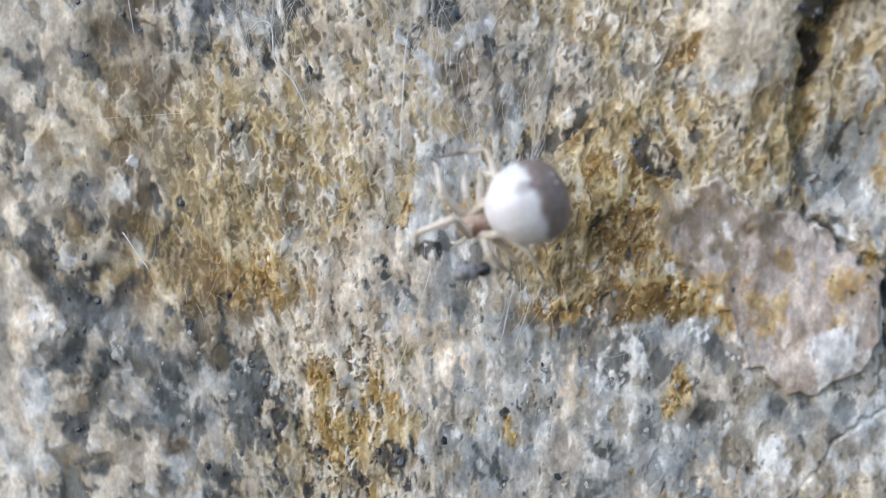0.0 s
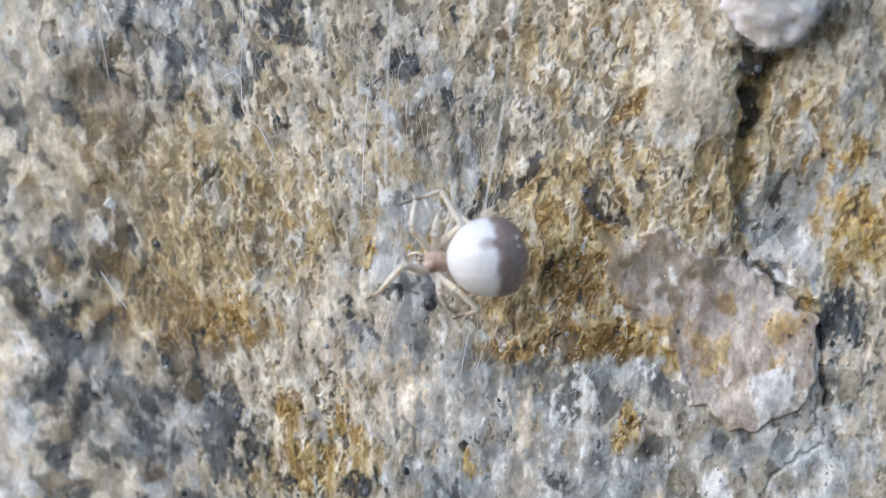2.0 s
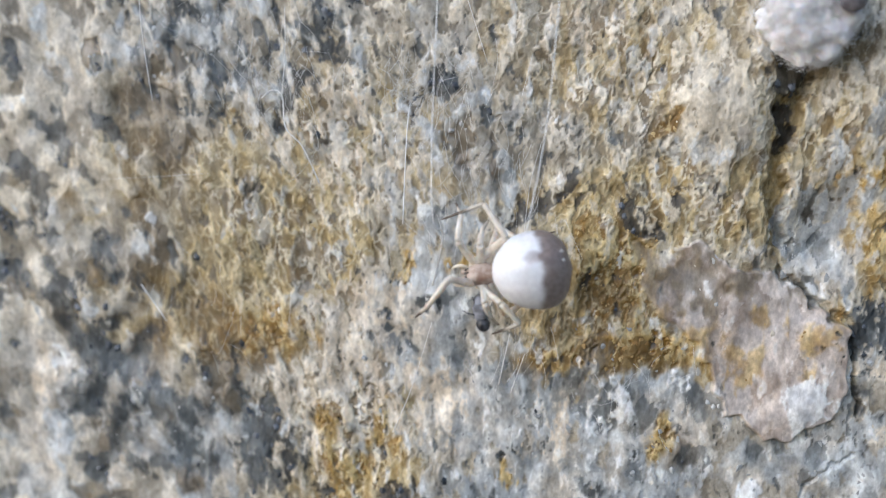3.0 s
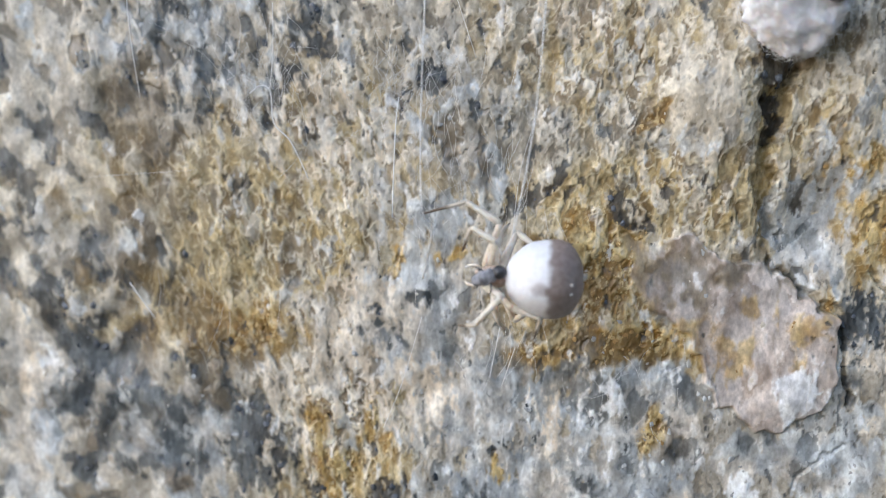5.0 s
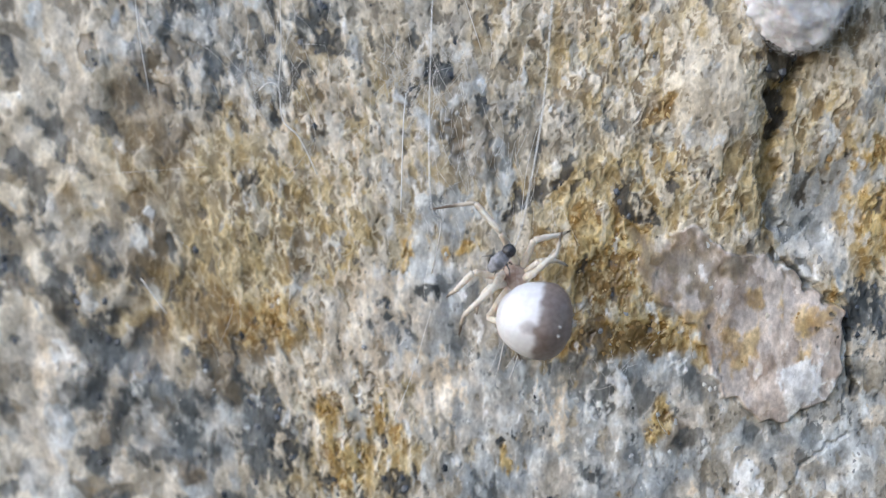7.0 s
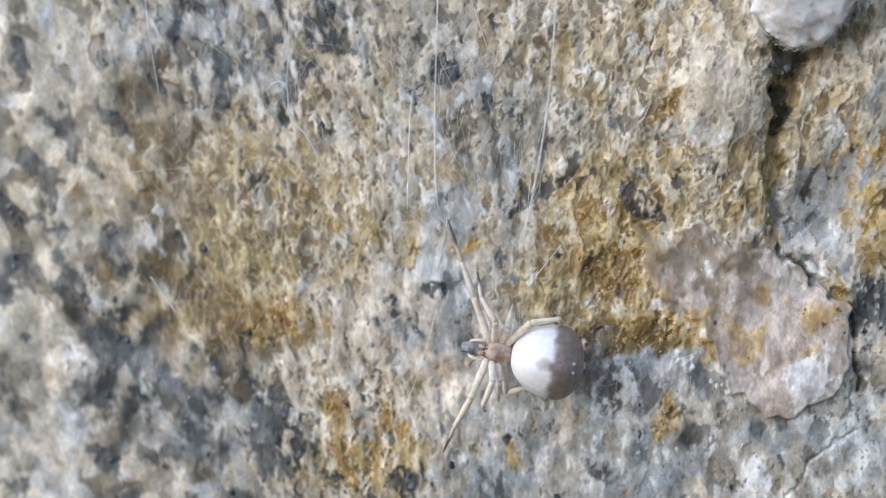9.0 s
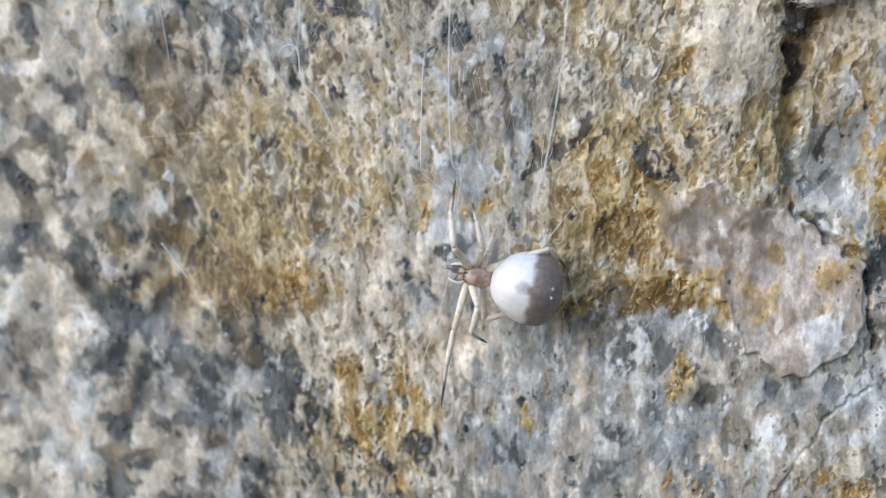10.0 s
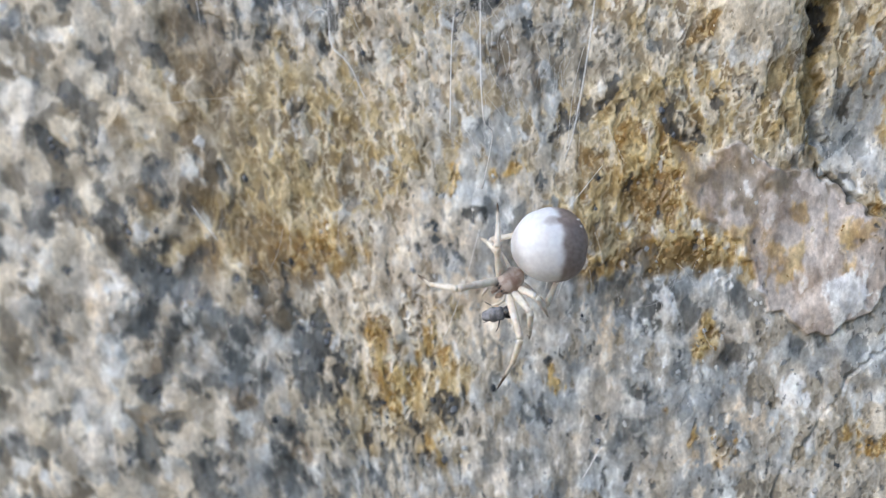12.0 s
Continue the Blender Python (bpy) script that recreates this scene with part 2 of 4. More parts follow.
RUST = [(-5.88, -1.62, 0.4, 1.7, 0, 0.7), (7.65, 5.82, 0.7, 0.6, 0, 0.8), (-3.15, -1.05, 0.8, 0.45, 0, 0.75), (11.37, -6.49, 0.8, 1.3, 30, 0.75),
        (15.28, -4.81, 0.8, 1.5, -25, 0.75), (12.96, -4.00, 2.0, 0.9, -20, 0.5), (17.28, 3.63, 1.8, 1.2, 0, 0.6), (5.68, -3.84, 0.9, 2.2, -15, 0.75),
        (-8.70, -5.63, 1.8, 1.2, 0, 0.4), (-0.53, -12.75, 0.4, 1.0, 0, 0.8), (8.04, -16.04, 1.2, 1.0, 0, 0.7), (15.92, -16.17, 1.6, 1.3, 0, 0.6)]
QUARTZ = [(-4.04, -5.62, 1.79, 2.09, 0, 1.0), (-4.67, -4.93, 3.0, 3.6, -20, 1.0), (5.76, -9.17, 5.2, 3.4, 0, 0.9), (14.89, -0.56, 1.7, 3.0, -30, 0.9), (-1.32, -9.41, 4.2, 3.0, 0, 0.8), (3.69, -14.87, 7.5, 3.6, 0, 0.95),
          (14.26, -11.78, 5.0, 1.8, 0, 0.8), (-4.05, 0.20, 1.5, 1.4, 0, 0.65), (-3.45, 4.65, 2.4, 4.0, 0, 0.52), (-26.68, -8.66, 2.4, 3.0, 0, 0.5),
          (-19.52, -11.02, 4.5, 3.2, 0, 0.7), (-18.04, 10.28, 5.0, 3.0, 0, 0.55), (0.04, -18.12, 6.5, 2.0, 0, 0.85), (-16.22, -18.56, 5.0, 1.6, 0, 0.6)]
CREAM = [(9.97, 7.06, 2.8, 3.4, 0, 0.85), (17.44, 6.92, 2.0, 3.0, 0, 0.8), (-26.13, 7.38, 2.6, 6.5, 0, 0.85), (-8.71, -6.87, 3.6, 3.4, 0, 1.0),
         (-4.98, -10.16, 3.0, 3.0, 0, 0.8), (-8.63, 3.80, 3.6, 4.6, 0, 0.62), (3.24, 8.88, 5.0, 3.0, 0, 0.4), (-27.33, -7.36, 1.4, 1.6, 0, 0.75),
         (1.09, -11.46, 3.6, 2.4, 0, 0.85), (8.47, -14.18, 2.4, 2.0, 0, 0.5), (-28.19, -17.50, 3.0, 2.5, 0, 0.4), (-9.76, -13.82, 2.6, 1.4, 20, 0.6)]
PEACH = [(-8.71, -6.56, 2.38, 2.68, 0, 1.0), (-9.99, -8.47, 3.28, 1.79, 0, 0.9), (-7.44, -4.07, 1.49, 1.79, 0, 0.8), (-8.70, -5.33, 2.4, 2.6, 0, 1.0), (-8.09, -8.09, 3.0, 1.8, 0, 0.95), (-11.90, -8.21, 2.4, 1.2, 10, 0.7), (18.13, -6.02, 0.9, 1.2, 0, 1.0), (8.04, -16.35, 1.3, 1.2, 0, 0.8),
         (-4.98, -8.92, 2.2, 1.8, 0, 0.75), (-9.86, 5.31, 3.0, 4.0, 0, 0.6), (2.27, -10.19, 1.6, 2.0, 0, 0.6), (-11.35, -11.88, 2.0, 1.4, 0, 0.6), (3.22, 10.59, 4.0, 2.2, 0, 0.55),
         (-27.70, -7.70, 1.6, 1.6, 0, 0.9), (9.93, -15.39, 1.0, 1.6, 0, 0.7)]
# The first row is white quartz with its glossy highlight put into the colour.
WHITE = [(14.75, -8.05, 0.75, 1.3, -20, 1.5), (-20.37, 0.82, 0.4, 0.5, 0, 0.9), (-5.86, 6.89, 0.6, 0.6, 0, 0.8), (5.11, -8.44, 0.8, 1.3, 0, 0.75),
         (12.08, -13.52, 0.8, 1.0, 0, 0.9), (-2.08, -5.48, 0.35, 1.1, 0, 0.8), (-2.84, -3.54, 0.3, 0.8, 0, 0.7), (-26.81, -7.51, 0.9, 0.9, 0, 0.8), (-0.11, -10.89, 2.4, 1.6, 0, 0.48), (4.33, -10.72, 1.5, 2.0, 0, 0.58), (8.31, -7.60, 0.7, 1.2, 0, 0.55)]
SLATE = [(-22.47, -6.91, 7.0, 5.5, 0, 1.0), (-18.87, -11.97, 5.0, 3.4, 0, 1.0), (-15.47, 10.22, 7.5, 4.5, 0, 0.9), (-26.30, 2.33, 4.0, 6.0, 0, 0.7), (-17.90, -17.26, 9.0, 3.5, 0, 1.0),
         (-31.20, -3.87, 3.0, 1.6, 0, 0.7), (4.88, -8.00, 3.5, 1.6, 0, 0.55), (2.50, -18.05, 7.0, 2.0, 0, 0.45)]
OLIVE = [(-18.94, -0.18, 5.66, 4.47, 0, 1.0), (-16.72, -4.24, 4.47, 2.68, 0, 1.0), (-15.78, -6.74, 2.68, 2.68, 0, 0.9), (-19.11, 6.95, 3.28, 3.58, 0, 0.8), (-1.97, 5.22, 3.58, 3.28, 0, 0.6), (-11.81, -0.14, 3.28, 3.87, 0, 0.6), (5.97, -3.83, 2.09, 3.28, 0, 0.7)]
SMEAR = [(-19.92, 6.96, 1.5, 4.0, 10, 0.95), (-15.60, -6.42, 1.9, 2.4, 0, 1.0), (8.76, -1.90, 3.0, 1.5, -10, 0.75), (-18.72, -5.22, 2.2, 1.2, 10, 0.6),
         (8.66, -11.14, 1.2, 1.4, 0, 0.7), (0.91, -7.07, 1.2, 0.9, 0, 0.8), (5.33, -3.26, 0.8, 2.0, -15, 0.8), (-21.20, 6.32, 1.4, 3.0, 10, 0.7)]
BROWN = [(-21.40, 1.22, 0.6, 0.9, 0, 1.0), (-17.70, -4.32, 0.9, 0.8, 0, 1.0), (-23.47, -11.82, 0.7, 1.0, 0, 1.0), (-23.67, 9.81, 0.5, 1.1, 0, 1.0),
         (-20.27, -0.50, 0.5, 1.0, 10, 0.9), (-2.85, 4.65, 0.4, 1.1, 10, 0.85), (-1.31, 4.05, 0.35, 1.3, 10, 0.8), (-24.05, -2.44, 0.5, 0.8, 0, 0.8),
         (-21.18, -2.39, 0.5, 0.9, 0, 0.9), (-17.83, -4.56, 0.6, 0.8, 0, 0.9), (-23.27, -11.64, 0.5, 0.8, 0, 0.9), (5.09, -2.67, 0.4, 1.0, -10, 0.8)]
# Rows (12.85, 5.62) and (13.17, 8.38) paint shade in the crack under the cocoon.
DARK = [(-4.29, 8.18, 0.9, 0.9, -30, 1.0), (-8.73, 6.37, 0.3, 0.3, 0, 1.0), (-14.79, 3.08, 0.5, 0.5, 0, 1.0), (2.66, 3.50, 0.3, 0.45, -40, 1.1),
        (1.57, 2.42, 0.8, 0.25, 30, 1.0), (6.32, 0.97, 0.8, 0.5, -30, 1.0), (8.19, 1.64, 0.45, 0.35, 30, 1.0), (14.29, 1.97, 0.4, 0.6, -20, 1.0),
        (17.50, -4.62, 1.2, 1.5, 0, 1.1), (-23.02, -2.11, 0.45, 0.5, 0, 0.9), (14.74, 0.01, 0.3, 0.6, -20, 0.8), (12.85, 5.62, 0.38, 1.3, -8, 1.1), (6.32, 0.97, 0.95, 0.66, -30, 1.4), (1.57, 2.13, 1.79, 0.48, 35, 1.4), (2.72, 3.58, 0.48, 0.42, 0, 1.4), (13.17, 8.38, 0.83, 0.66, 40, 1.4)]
DARK_LOW = [(-24.2, -7.28, 2.09, 3.28, 10, 1.0), (-23.09, -4.35, 1.79, 1.79, 0, 0.9), (-20.44, -6.86, 2.38, 1.79, 0, 0.8), (-18.84, -10.67, 1.79, 1.49, 0, 0.7), (-13.89, -11.44, 2.09, 2.68, 0, 0.9), (-23.22, -9.20, 2.4, 1.8, 0, 0.8), (-18.84, -10.67, 2.4, 2.6, 20, 0.7), (-12.60, -12.82, 0.4, 0.8, 0, 1.1),
            (-13.87, -10.65, 2.6, 2.4, 30, 0.75), (-0.85, -12.15, 0.35, 0.25, 0, 1.1), (-4.57, -3.90, 0.5, 0.4, 0, 0.9), (-7.19, -4.07, 0.4, 0.9, 20, 0.85),
            (-5.90, -5.88, 0.4, 0.8, 30, 0.85), (-6.26, -14.04, 0.7, 0.9, -40, 1.0), (-19.65, -17.98, 0.7, 0.9, 0, 0.9), (-14.16, -17.51, 3.0, 1.6, 0, 0.7)]
PORES = [(-7.55, -11.86, 0.32, 0.4, 0, 1.0), (-6.37, -14.35, 0.75, 0.8, -30, 1.1), (-8.32, -15.48, 0.35, 0.3, 0, 1.0), (-10.50, -14.80, 0.4, 0.4, 0, 0.9), (-9.74, -13.00, 0.25, 0.25, 0, 0.9),
         (-5.43, -15.84, 0.4, 0.35, 0, 1.0), (-11.12, -16.29, 0.35, 0.5, 0, 0.9), (-9.36, -10.58, 0.5, 0.2, -40, 0.8), (-7.55, -17.35, 0.35, 0.4, 0, 0.9), (-0.68, -11.80, 0.4, 0.25, 15, 1.0), (-4.57, -11.20, 0.3, 0.3, 0, 0.7)]
DARK_MID = [(9.26, -8.23, 1.34, 1.19, 0, 0.75), (4.59, -8.24, 1.64, 2.38, 0, 0.8), (3.26, -7.32, 0.89, 1.19, 0, 0.9), (3.71, -7.44, 1.5, 1.4, 0, 0.50), (9.86, -7.85, 0.8, 1.6, 10, 0.55), (0.17, -7.84, 0.9, 0.9, 0, 0.5), (3.72, -15.19, 1.0, 1.0, 0, 0.7),
            (-2.13, -17.54, 1.6, 1.0, 0, 0.75), (8.75, -11.73, 0.8, 1.4, 0, 0.6), (12.85, -10.67, 1.4, 0.7, 0, 0.6), (17.41, -8.47, 0.9, 1.0, 0, 0.7)]
DARK_HIGH = [(-19.65, 11.24, 2.2, 1.6, 0, 0.9), (-12.49, 7.45, 0.9, 2.2, -20, 0.9), (-16.14, 8.73, 1.2, 1.6, 0, 0.85), (-11.20, 11.00, 1.4, 1.8, -20, 0.9),
             (-9.35, 9.91, 0.8, 0.6, 0, 0.8), (-1.67, 6.24, 0.35, 0.45, 0, 0.9), (-25.31, 1.06, 1.0, 0.9, 0, 0.75), (-26.20, 5.18, 0.7, 0.9, 0, 0.75),
             (-29.65, -2.05, 1.5, 0.5, 0, 0.9), (-23.89, -9.30, 1.0, 1.6, 20, 0.8), (-0.70, -11.89, 0.4, 0.3, 0, 1.0), (2.09, -6.44, 0.5, 0.3, 0, 0.9)]
POOLS_WEST = [(-25.05, -6.56, 1.3, 1.9, 10, 1.0), (-24.32, -9.52, 1.5, 1.3, -20, 1.0), (-24.65, -14.21, 0.7, 1.1, 20, 0.9), (-22.71, -2.26, 0.5, 0.9, 0, 1.0),
              (-19.53, -11.23, 1.0, 1.5, -10, 0.85), (-14.08, -12.99, 1.6, 1.6, 0, 0.85), (-29.27, -2.54, 1.5, 0.8, -10, 0.9), (-13.60, -10.54, 0.9, 1.3, 0, 0.75),
              (-23.88, -9.13, 1.5, 1.7, 0, 1.0), (-24.21, -5.80, 1.0, 1.3, 0, 0.8), (-24.18, -13.91, 0.8, 1.3, 15, 0.95), (-19.94, -18.19, 1.0, 1.4, -10, 0.95),
              (-16.21, -18.29, 1.8, 1.8, 0, 0.9), (-19.41, -15.89, 0.9, 0.9, 0, 0.8), (-13.91, -13.12, 1.3, 1.4, 0, 0.85), (-12.43, -12.77, 0.35, 0.8, 0, 1.0),
              (-11.18, -18.75, 1.4, 1.0, 0, 0.85)]
POOLS_EAST = [(-1.64, -14.82, 1.0, 0.8, 0, 0.8), (4.18, -13.78, 0.7, 0.7, 0, 0.9)]
UMBERS_WEST = [(-20.95, -7.78, 1.79, 1.79, 0, 0.8), (-23.2, -12.11, 1.04, 1.49, 0, 0.9), (-15.85, -7.78, 1.79, 2.09, 0, 0.8), (-17.12, -4.81, 1.6, 1.4, 0, 0.9), (-21.44, -2.24, 0.7, 1.2, 0, 0.9), (-15.58, -6.69, 1.6, 1.8, 0, 0.75), (-16.75, -9.15, 1.2, 1.2, 0, 0.7),
               (-23.54, -12.11, 0.9, 1.1, 0, 1.0), (-20.17, -1.90, 0.6, 1.3, 0, 0.8), (-18.41, -14.03, 0.8, 1.0, 0, 0.9), (-14.97, -6.73, 1.5, 1.8, 0, 0.8),
               (-16.85, -8.71, 1.5, 1.5, 0, 0.65), (-15.33, -17.20, 0.9, 1.2, 0, 0.8)]
# Row (14.26, -2.67) is brown mineral plus the slab's greyish shade, painted in.
UMBERS_EAST = [(6.07, -5.97, 2.68, 1.19, 0, 0.85), (1.95, -4.99, 1.2, 1.6, 0, 0.85), (3.93, -2.90, 1.1, 1.5, 0, 0.95), (5.82, -5.80, 2.0, 1.0, 0, 0.95), (1.67, -1.63, 1.4, 1.2, 0, 0.7),
               (3.75, -5.93, 1.5, 0.8, 0, 0.9), (4.94, -1.41, 0.7, 1.2, 0, 0.8), (14.26, -2.67, 1.3, 1.0, -25, 0.62), (9.50, -2.24, 2.2, 1.2, 0, 0.68),
               (11.88, -1.51, 1.6, 0.9, 0, 0.62), (7.69, 5.50, 0.4, 0.7, 0, 0.9), (7.17, 1.73, 0.9, 0.9, 0, 0.62), (11.69, 1.10, 1.2, 0.8, 0, 0.62),
               (7.15, 6.15, 0.5, 0.7, 0, 0.9), (6.25, 10.29, 0.8, 1.4, 0, 0.75), (16.06, 9.58, 1.6, 0.9, 0, 0.8), (14.83, 5.88, 1.0, 1.2, 0, 0.62)]
ROUGH = [(3.94, 8.20, 4.5, 5.0, 0, 1.0), (8.01, 2.59, 5.0, 2.2, 0, 1.0), (15.67, 6.73, 3.0, 4.0, 0, 0.8)]
COMB = [(-9.42, -13.16, 2.4, 2.8, 0, 1.0), (-8.50, -15.40, 2.6, 1.8, 0, 1.0), (-8.70, -9.62, 1.6, 1.8, 0, 0.8)]
PALE_WEST = [(-28.00, -7.65, 2.2, 4.0, 0, 1.0), (-26.85, -4.96, 2.0, 2.4, 0, 0.9), (-27.83, -13.71, 2.6, 1.8, 0, 0.9), (-21.44, -13.71, 1.0, 1.6, 20, 0.8),
             (-20.28, -7.72, 1.6, 1.6, 0, 0.8), (-12.27, -8.72, 1.2, 1.8, 0, 0.9), (-28.46, -15.44, 2.0, 2.4, 0, 0.9),
             (-22.08, -17.36, 1.6, 2.2, 0, 0.9), (-8.90, -11.87, 1.3, 1.7, 0, 0.9),
             (-26.33, 10.05, 2.6, 3.4, 0, 1.0), (-26.82, 5.33, 2.2, 3.0, 0, 1.0), (-25.19, 1.98, 3.2, 1.2, 15, 1.0), (-28.02, 0.22, 1.6, 1.4, 0, 0.8),
             (-22.25, 10.56, 0.7, 1.8, 0, 0.9), (-9.08, 7.79, 1.6, 3.0, 0, 0.7), (-8.49, 3.27, 2.0, 2.0, 0, 0.6), (-9.17, -5.30, 1.6, 1.6, 0, 0.8)]
PALE_EAST = [(-7.30, -7.12, 2.0, 1.2, 0, 0.8), (9.92, 7.09, 1.7, 2.8, 0, 1.0), (17.59, 6.38, 1.3, 2.6, 0, 0.9)]
SLAB = [(6.06, -0.62), (9.01, -0.31), (12.62, -1.57), (14.55, -2.83), (16.27, -4.50), (16.52, -7.64), (15.28, -9.56),
        (12.56, -10.04), (10.72, -8.84), (9.83, -6.09), (7.67, -3.80), (6.38, -2.66)]
CRACKS = [(0.36, 1.1, [(14.23, 8.63), (13.17, 6.72), (12.79, 4.72), (13.01, 2.54), (13.18, -0.00)]),
          (0.14, 0.55, [(12.89, -1.42), (14.69, -2.77), (16.48, -4.50), (16.92, -6.48), (16.83, -8.78)]),
          (0.10, 0.12, [(16.61, -10.48), (14.76, -13.18), (13.50, -14.26), (12.68, -16.55), (10.83, -19.06)]),
          (0.09, 0.05, [(9.24, -4.65), (10.54, -6.66), (10.92, -8.98), (12.28, -10.11)]),
          (0.10, 0.4, [(17.99, -1.93), (19.03, -3.18)])]


def edge_distance(x, z, line, closed=False):
    far = np.full(x.shape, 1e3)
    for (ax, az), (bx, bz) in zip(line, line[1:] + (line[:1] if closed else [])):
        dx, dz = bx - ax, bz - az
        t = np.clip(((x - ax) * dx + (z - az) * dz) / (dx * dx + dz * dz), 0, 1)
        far = np.minimum(far, np.hypot(x - ax - t * dx, z - az - t * dz))
    return far


def inside(x, z, line):
    hit = np.zeros(x.shape, bool)
    for (ax, az), (bx, bz) in zip(line, line[1:] + line[:1]):
        if az != bz:
            hit ^= ((az > z) != (bz > z)) & (x < (bx - ax) * (z - az) / (bz - az) + ax)
    return hit


def terrain(x, z):
    """The rock's surface y and its minerals, some with painted shade, at x, z."""
    wx, wz = x + 0.45 * octaves(x / 2.2, z / 2.2, 3, 3), z + 0.6 * octaves(x / 2.2, z / 2.2, 13, 3)
    lean = np.clip(-x / 60, -0.05, 0.20)
    sx = x + lean * z + 0.10 * octaves(x / 0.7, z / 1.1, 7, 2)
    far = ramp(x + 0.25 * z, -13, -26)
    patchy = octaves(x / 5, z / 7, 81, 3)
    blot = octaves(sx / 1.7, z / 2.8, 21, 3, 0.5)

    def grown(wide, tall, seed, count=3, fall=0.5, more=2.5):
        """Noise of grains of that size, larger where the rock lies far to the side."""
        return octaves(sx / wide, z / tall, seed, count, fall) * (1 - far) + far * octaves(sx / (more * wide), z / (0.62 * more * tall), seed + 300, count, 0.5)

    lace = grown(0.72, 1.5, 61, 3, 0.5)
    other = grown(0.80, 1.7, 71, 4, 0.52)
    streak = grown(0.80, 1.5, 131, 4, 0.6)
    crumb = octaves(sx / 0.30, z / 0.5, 31, 3, 0.6)
    broad = octaves(x / 4.5, z / 5.5, 41, 3)

    def zone(rows, wild, own, low=0.45, high=0.6):
        return ramp(spots(wx, wz, rows) + wild * own, low, high)

    quartz = zone(QUARTZ, 0.40, other + 0.6 * blot, 0.30, 0.44)
    slab_in = np.where(inside(wx, wz, SLAB), 1, -1) * edge_distance(wx, wz, SLAB, True) + 0.12 * lace
    slab = ramp(slab_in, -0.06, 0.10)
    lift = ramp(x - 0.35 * z, 5.2, 12.0)
    slab = slab * ramp(lift + 0.5 * blot + 0.35 * lace, -0.25, 0.20)
    stone = (1 - slab) * (1 - 0.8 * quartz)
    straw = ramp(np.maximum(spots(wx, wz, OCHRE), spots(wx, wz, STRAW)) + 0.15 * blot + 0.15 * patchy + 0.10 * lace - 0.25 * quartz, 0.02, 0.58)
    ochre = np.maximum(zone(OCHRE, 0.30, lace + 0.4 * blot + 0.3 * crumb, 0.22, 0.72), zone(RUST, 0.36, lace + 0.4 * crumb, 0.34, 0.66))
    umbers = zone(UMBERS_WEST + UMBERS_EAST, 0.40, 0.9 * lace + 0.6 * blot, 0.34, 0.66)
    pool = zone(POOLS_WEST + POOLS_EAST, 0.46, streak + 0.4 * blot, 0.34, 0.72)
    pale = zone(PALE_WEST + PALE_EAST, 0.34, 0.8 * other + 0.5 * blot, 0.38, 0.54) * (1 - pool)
    rough = ramp(spots(wx, wz, ROUGH) + 0.15 * blot, 0.3, 0.6) * (1 - slab)
    comb = np.maximum(ramp(spots(wx, wz, COMB) + 0.2 * blot, 0.3, 0.6), np.maximum(0.9 * ochre, 0.55 * straw * ramp(patchy, -0.2, 0.3)) * (1 - slab) * (1 - far))
    olive = ramp(spots(wx, wz, OLIVE) + 0.2 * blot, 0.2, 0.55)

    # hollows between the grains, brown to olive with their shade put into the colour: lens-shaped ones and small pores
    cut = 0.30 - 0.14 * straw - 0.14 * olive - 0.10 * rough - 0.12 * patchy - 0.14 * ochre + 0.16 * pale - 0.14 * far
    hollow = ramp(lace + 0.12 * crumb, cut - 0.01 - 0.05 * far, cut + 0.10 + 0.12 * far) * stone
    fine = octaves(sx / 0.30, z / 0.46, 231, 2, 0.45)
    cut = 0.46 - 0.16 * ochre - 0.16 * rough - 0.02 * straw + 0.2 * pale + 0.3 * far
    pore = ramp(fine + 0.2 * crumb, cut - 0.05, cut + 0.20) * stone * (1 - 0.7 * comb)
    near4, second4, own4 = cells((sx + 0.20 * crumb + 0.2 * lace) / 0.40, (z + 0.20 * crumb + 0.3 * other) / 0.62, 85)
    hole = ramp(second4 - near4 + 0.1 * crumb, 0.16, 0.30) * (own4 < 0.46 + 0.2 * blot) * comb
    umber_shade = np.maximum(np.maximum(hollow * (0.70 + 0.5 * other), 0.75 * pore), hole * (0.6 + own4)).clip(0, 1)

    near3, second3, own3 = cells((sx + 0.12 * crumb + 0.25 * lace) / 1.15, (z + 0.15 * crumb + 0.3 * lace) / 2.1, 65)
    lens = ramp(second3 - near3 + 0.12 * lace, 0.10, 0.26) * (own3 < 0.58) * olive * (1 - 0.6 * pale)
    umber_shade = np.maximum(umber_shade, lens * (0.65 + 0.6 * own3)).clip(0, 1)

    # slate-dark grains, and the painted shade in the crack under the cocoon
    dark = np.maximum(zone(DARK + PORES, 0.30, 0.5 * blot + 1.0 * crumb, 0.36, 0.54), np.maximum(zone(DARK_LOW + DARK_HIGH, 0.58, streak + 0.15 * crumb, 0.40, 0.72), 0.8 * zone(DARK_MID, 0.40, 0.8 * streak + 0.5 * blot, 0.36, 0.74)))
    cut = 0.60 - 0.40 * ramp(spots(wx, wz, SLATE) + 0.2 * patchy, 0.15, 0.65) + 0.12 * straw - 0.24 * far + 0.2 * pale + 0.16 * quartz * (1 - far)
    fleck = ramp(streak + (0.18 - 0.12 * far) * crumb, cut - 0.02 - 0.05 * far, cut + 0.13 + 0.09 * far) * (1 - slab)
    dark = np.maximum(np.maximum(dark * (1 - 0.8 * pale), 0.85 * fleck), 0.95 * pool)
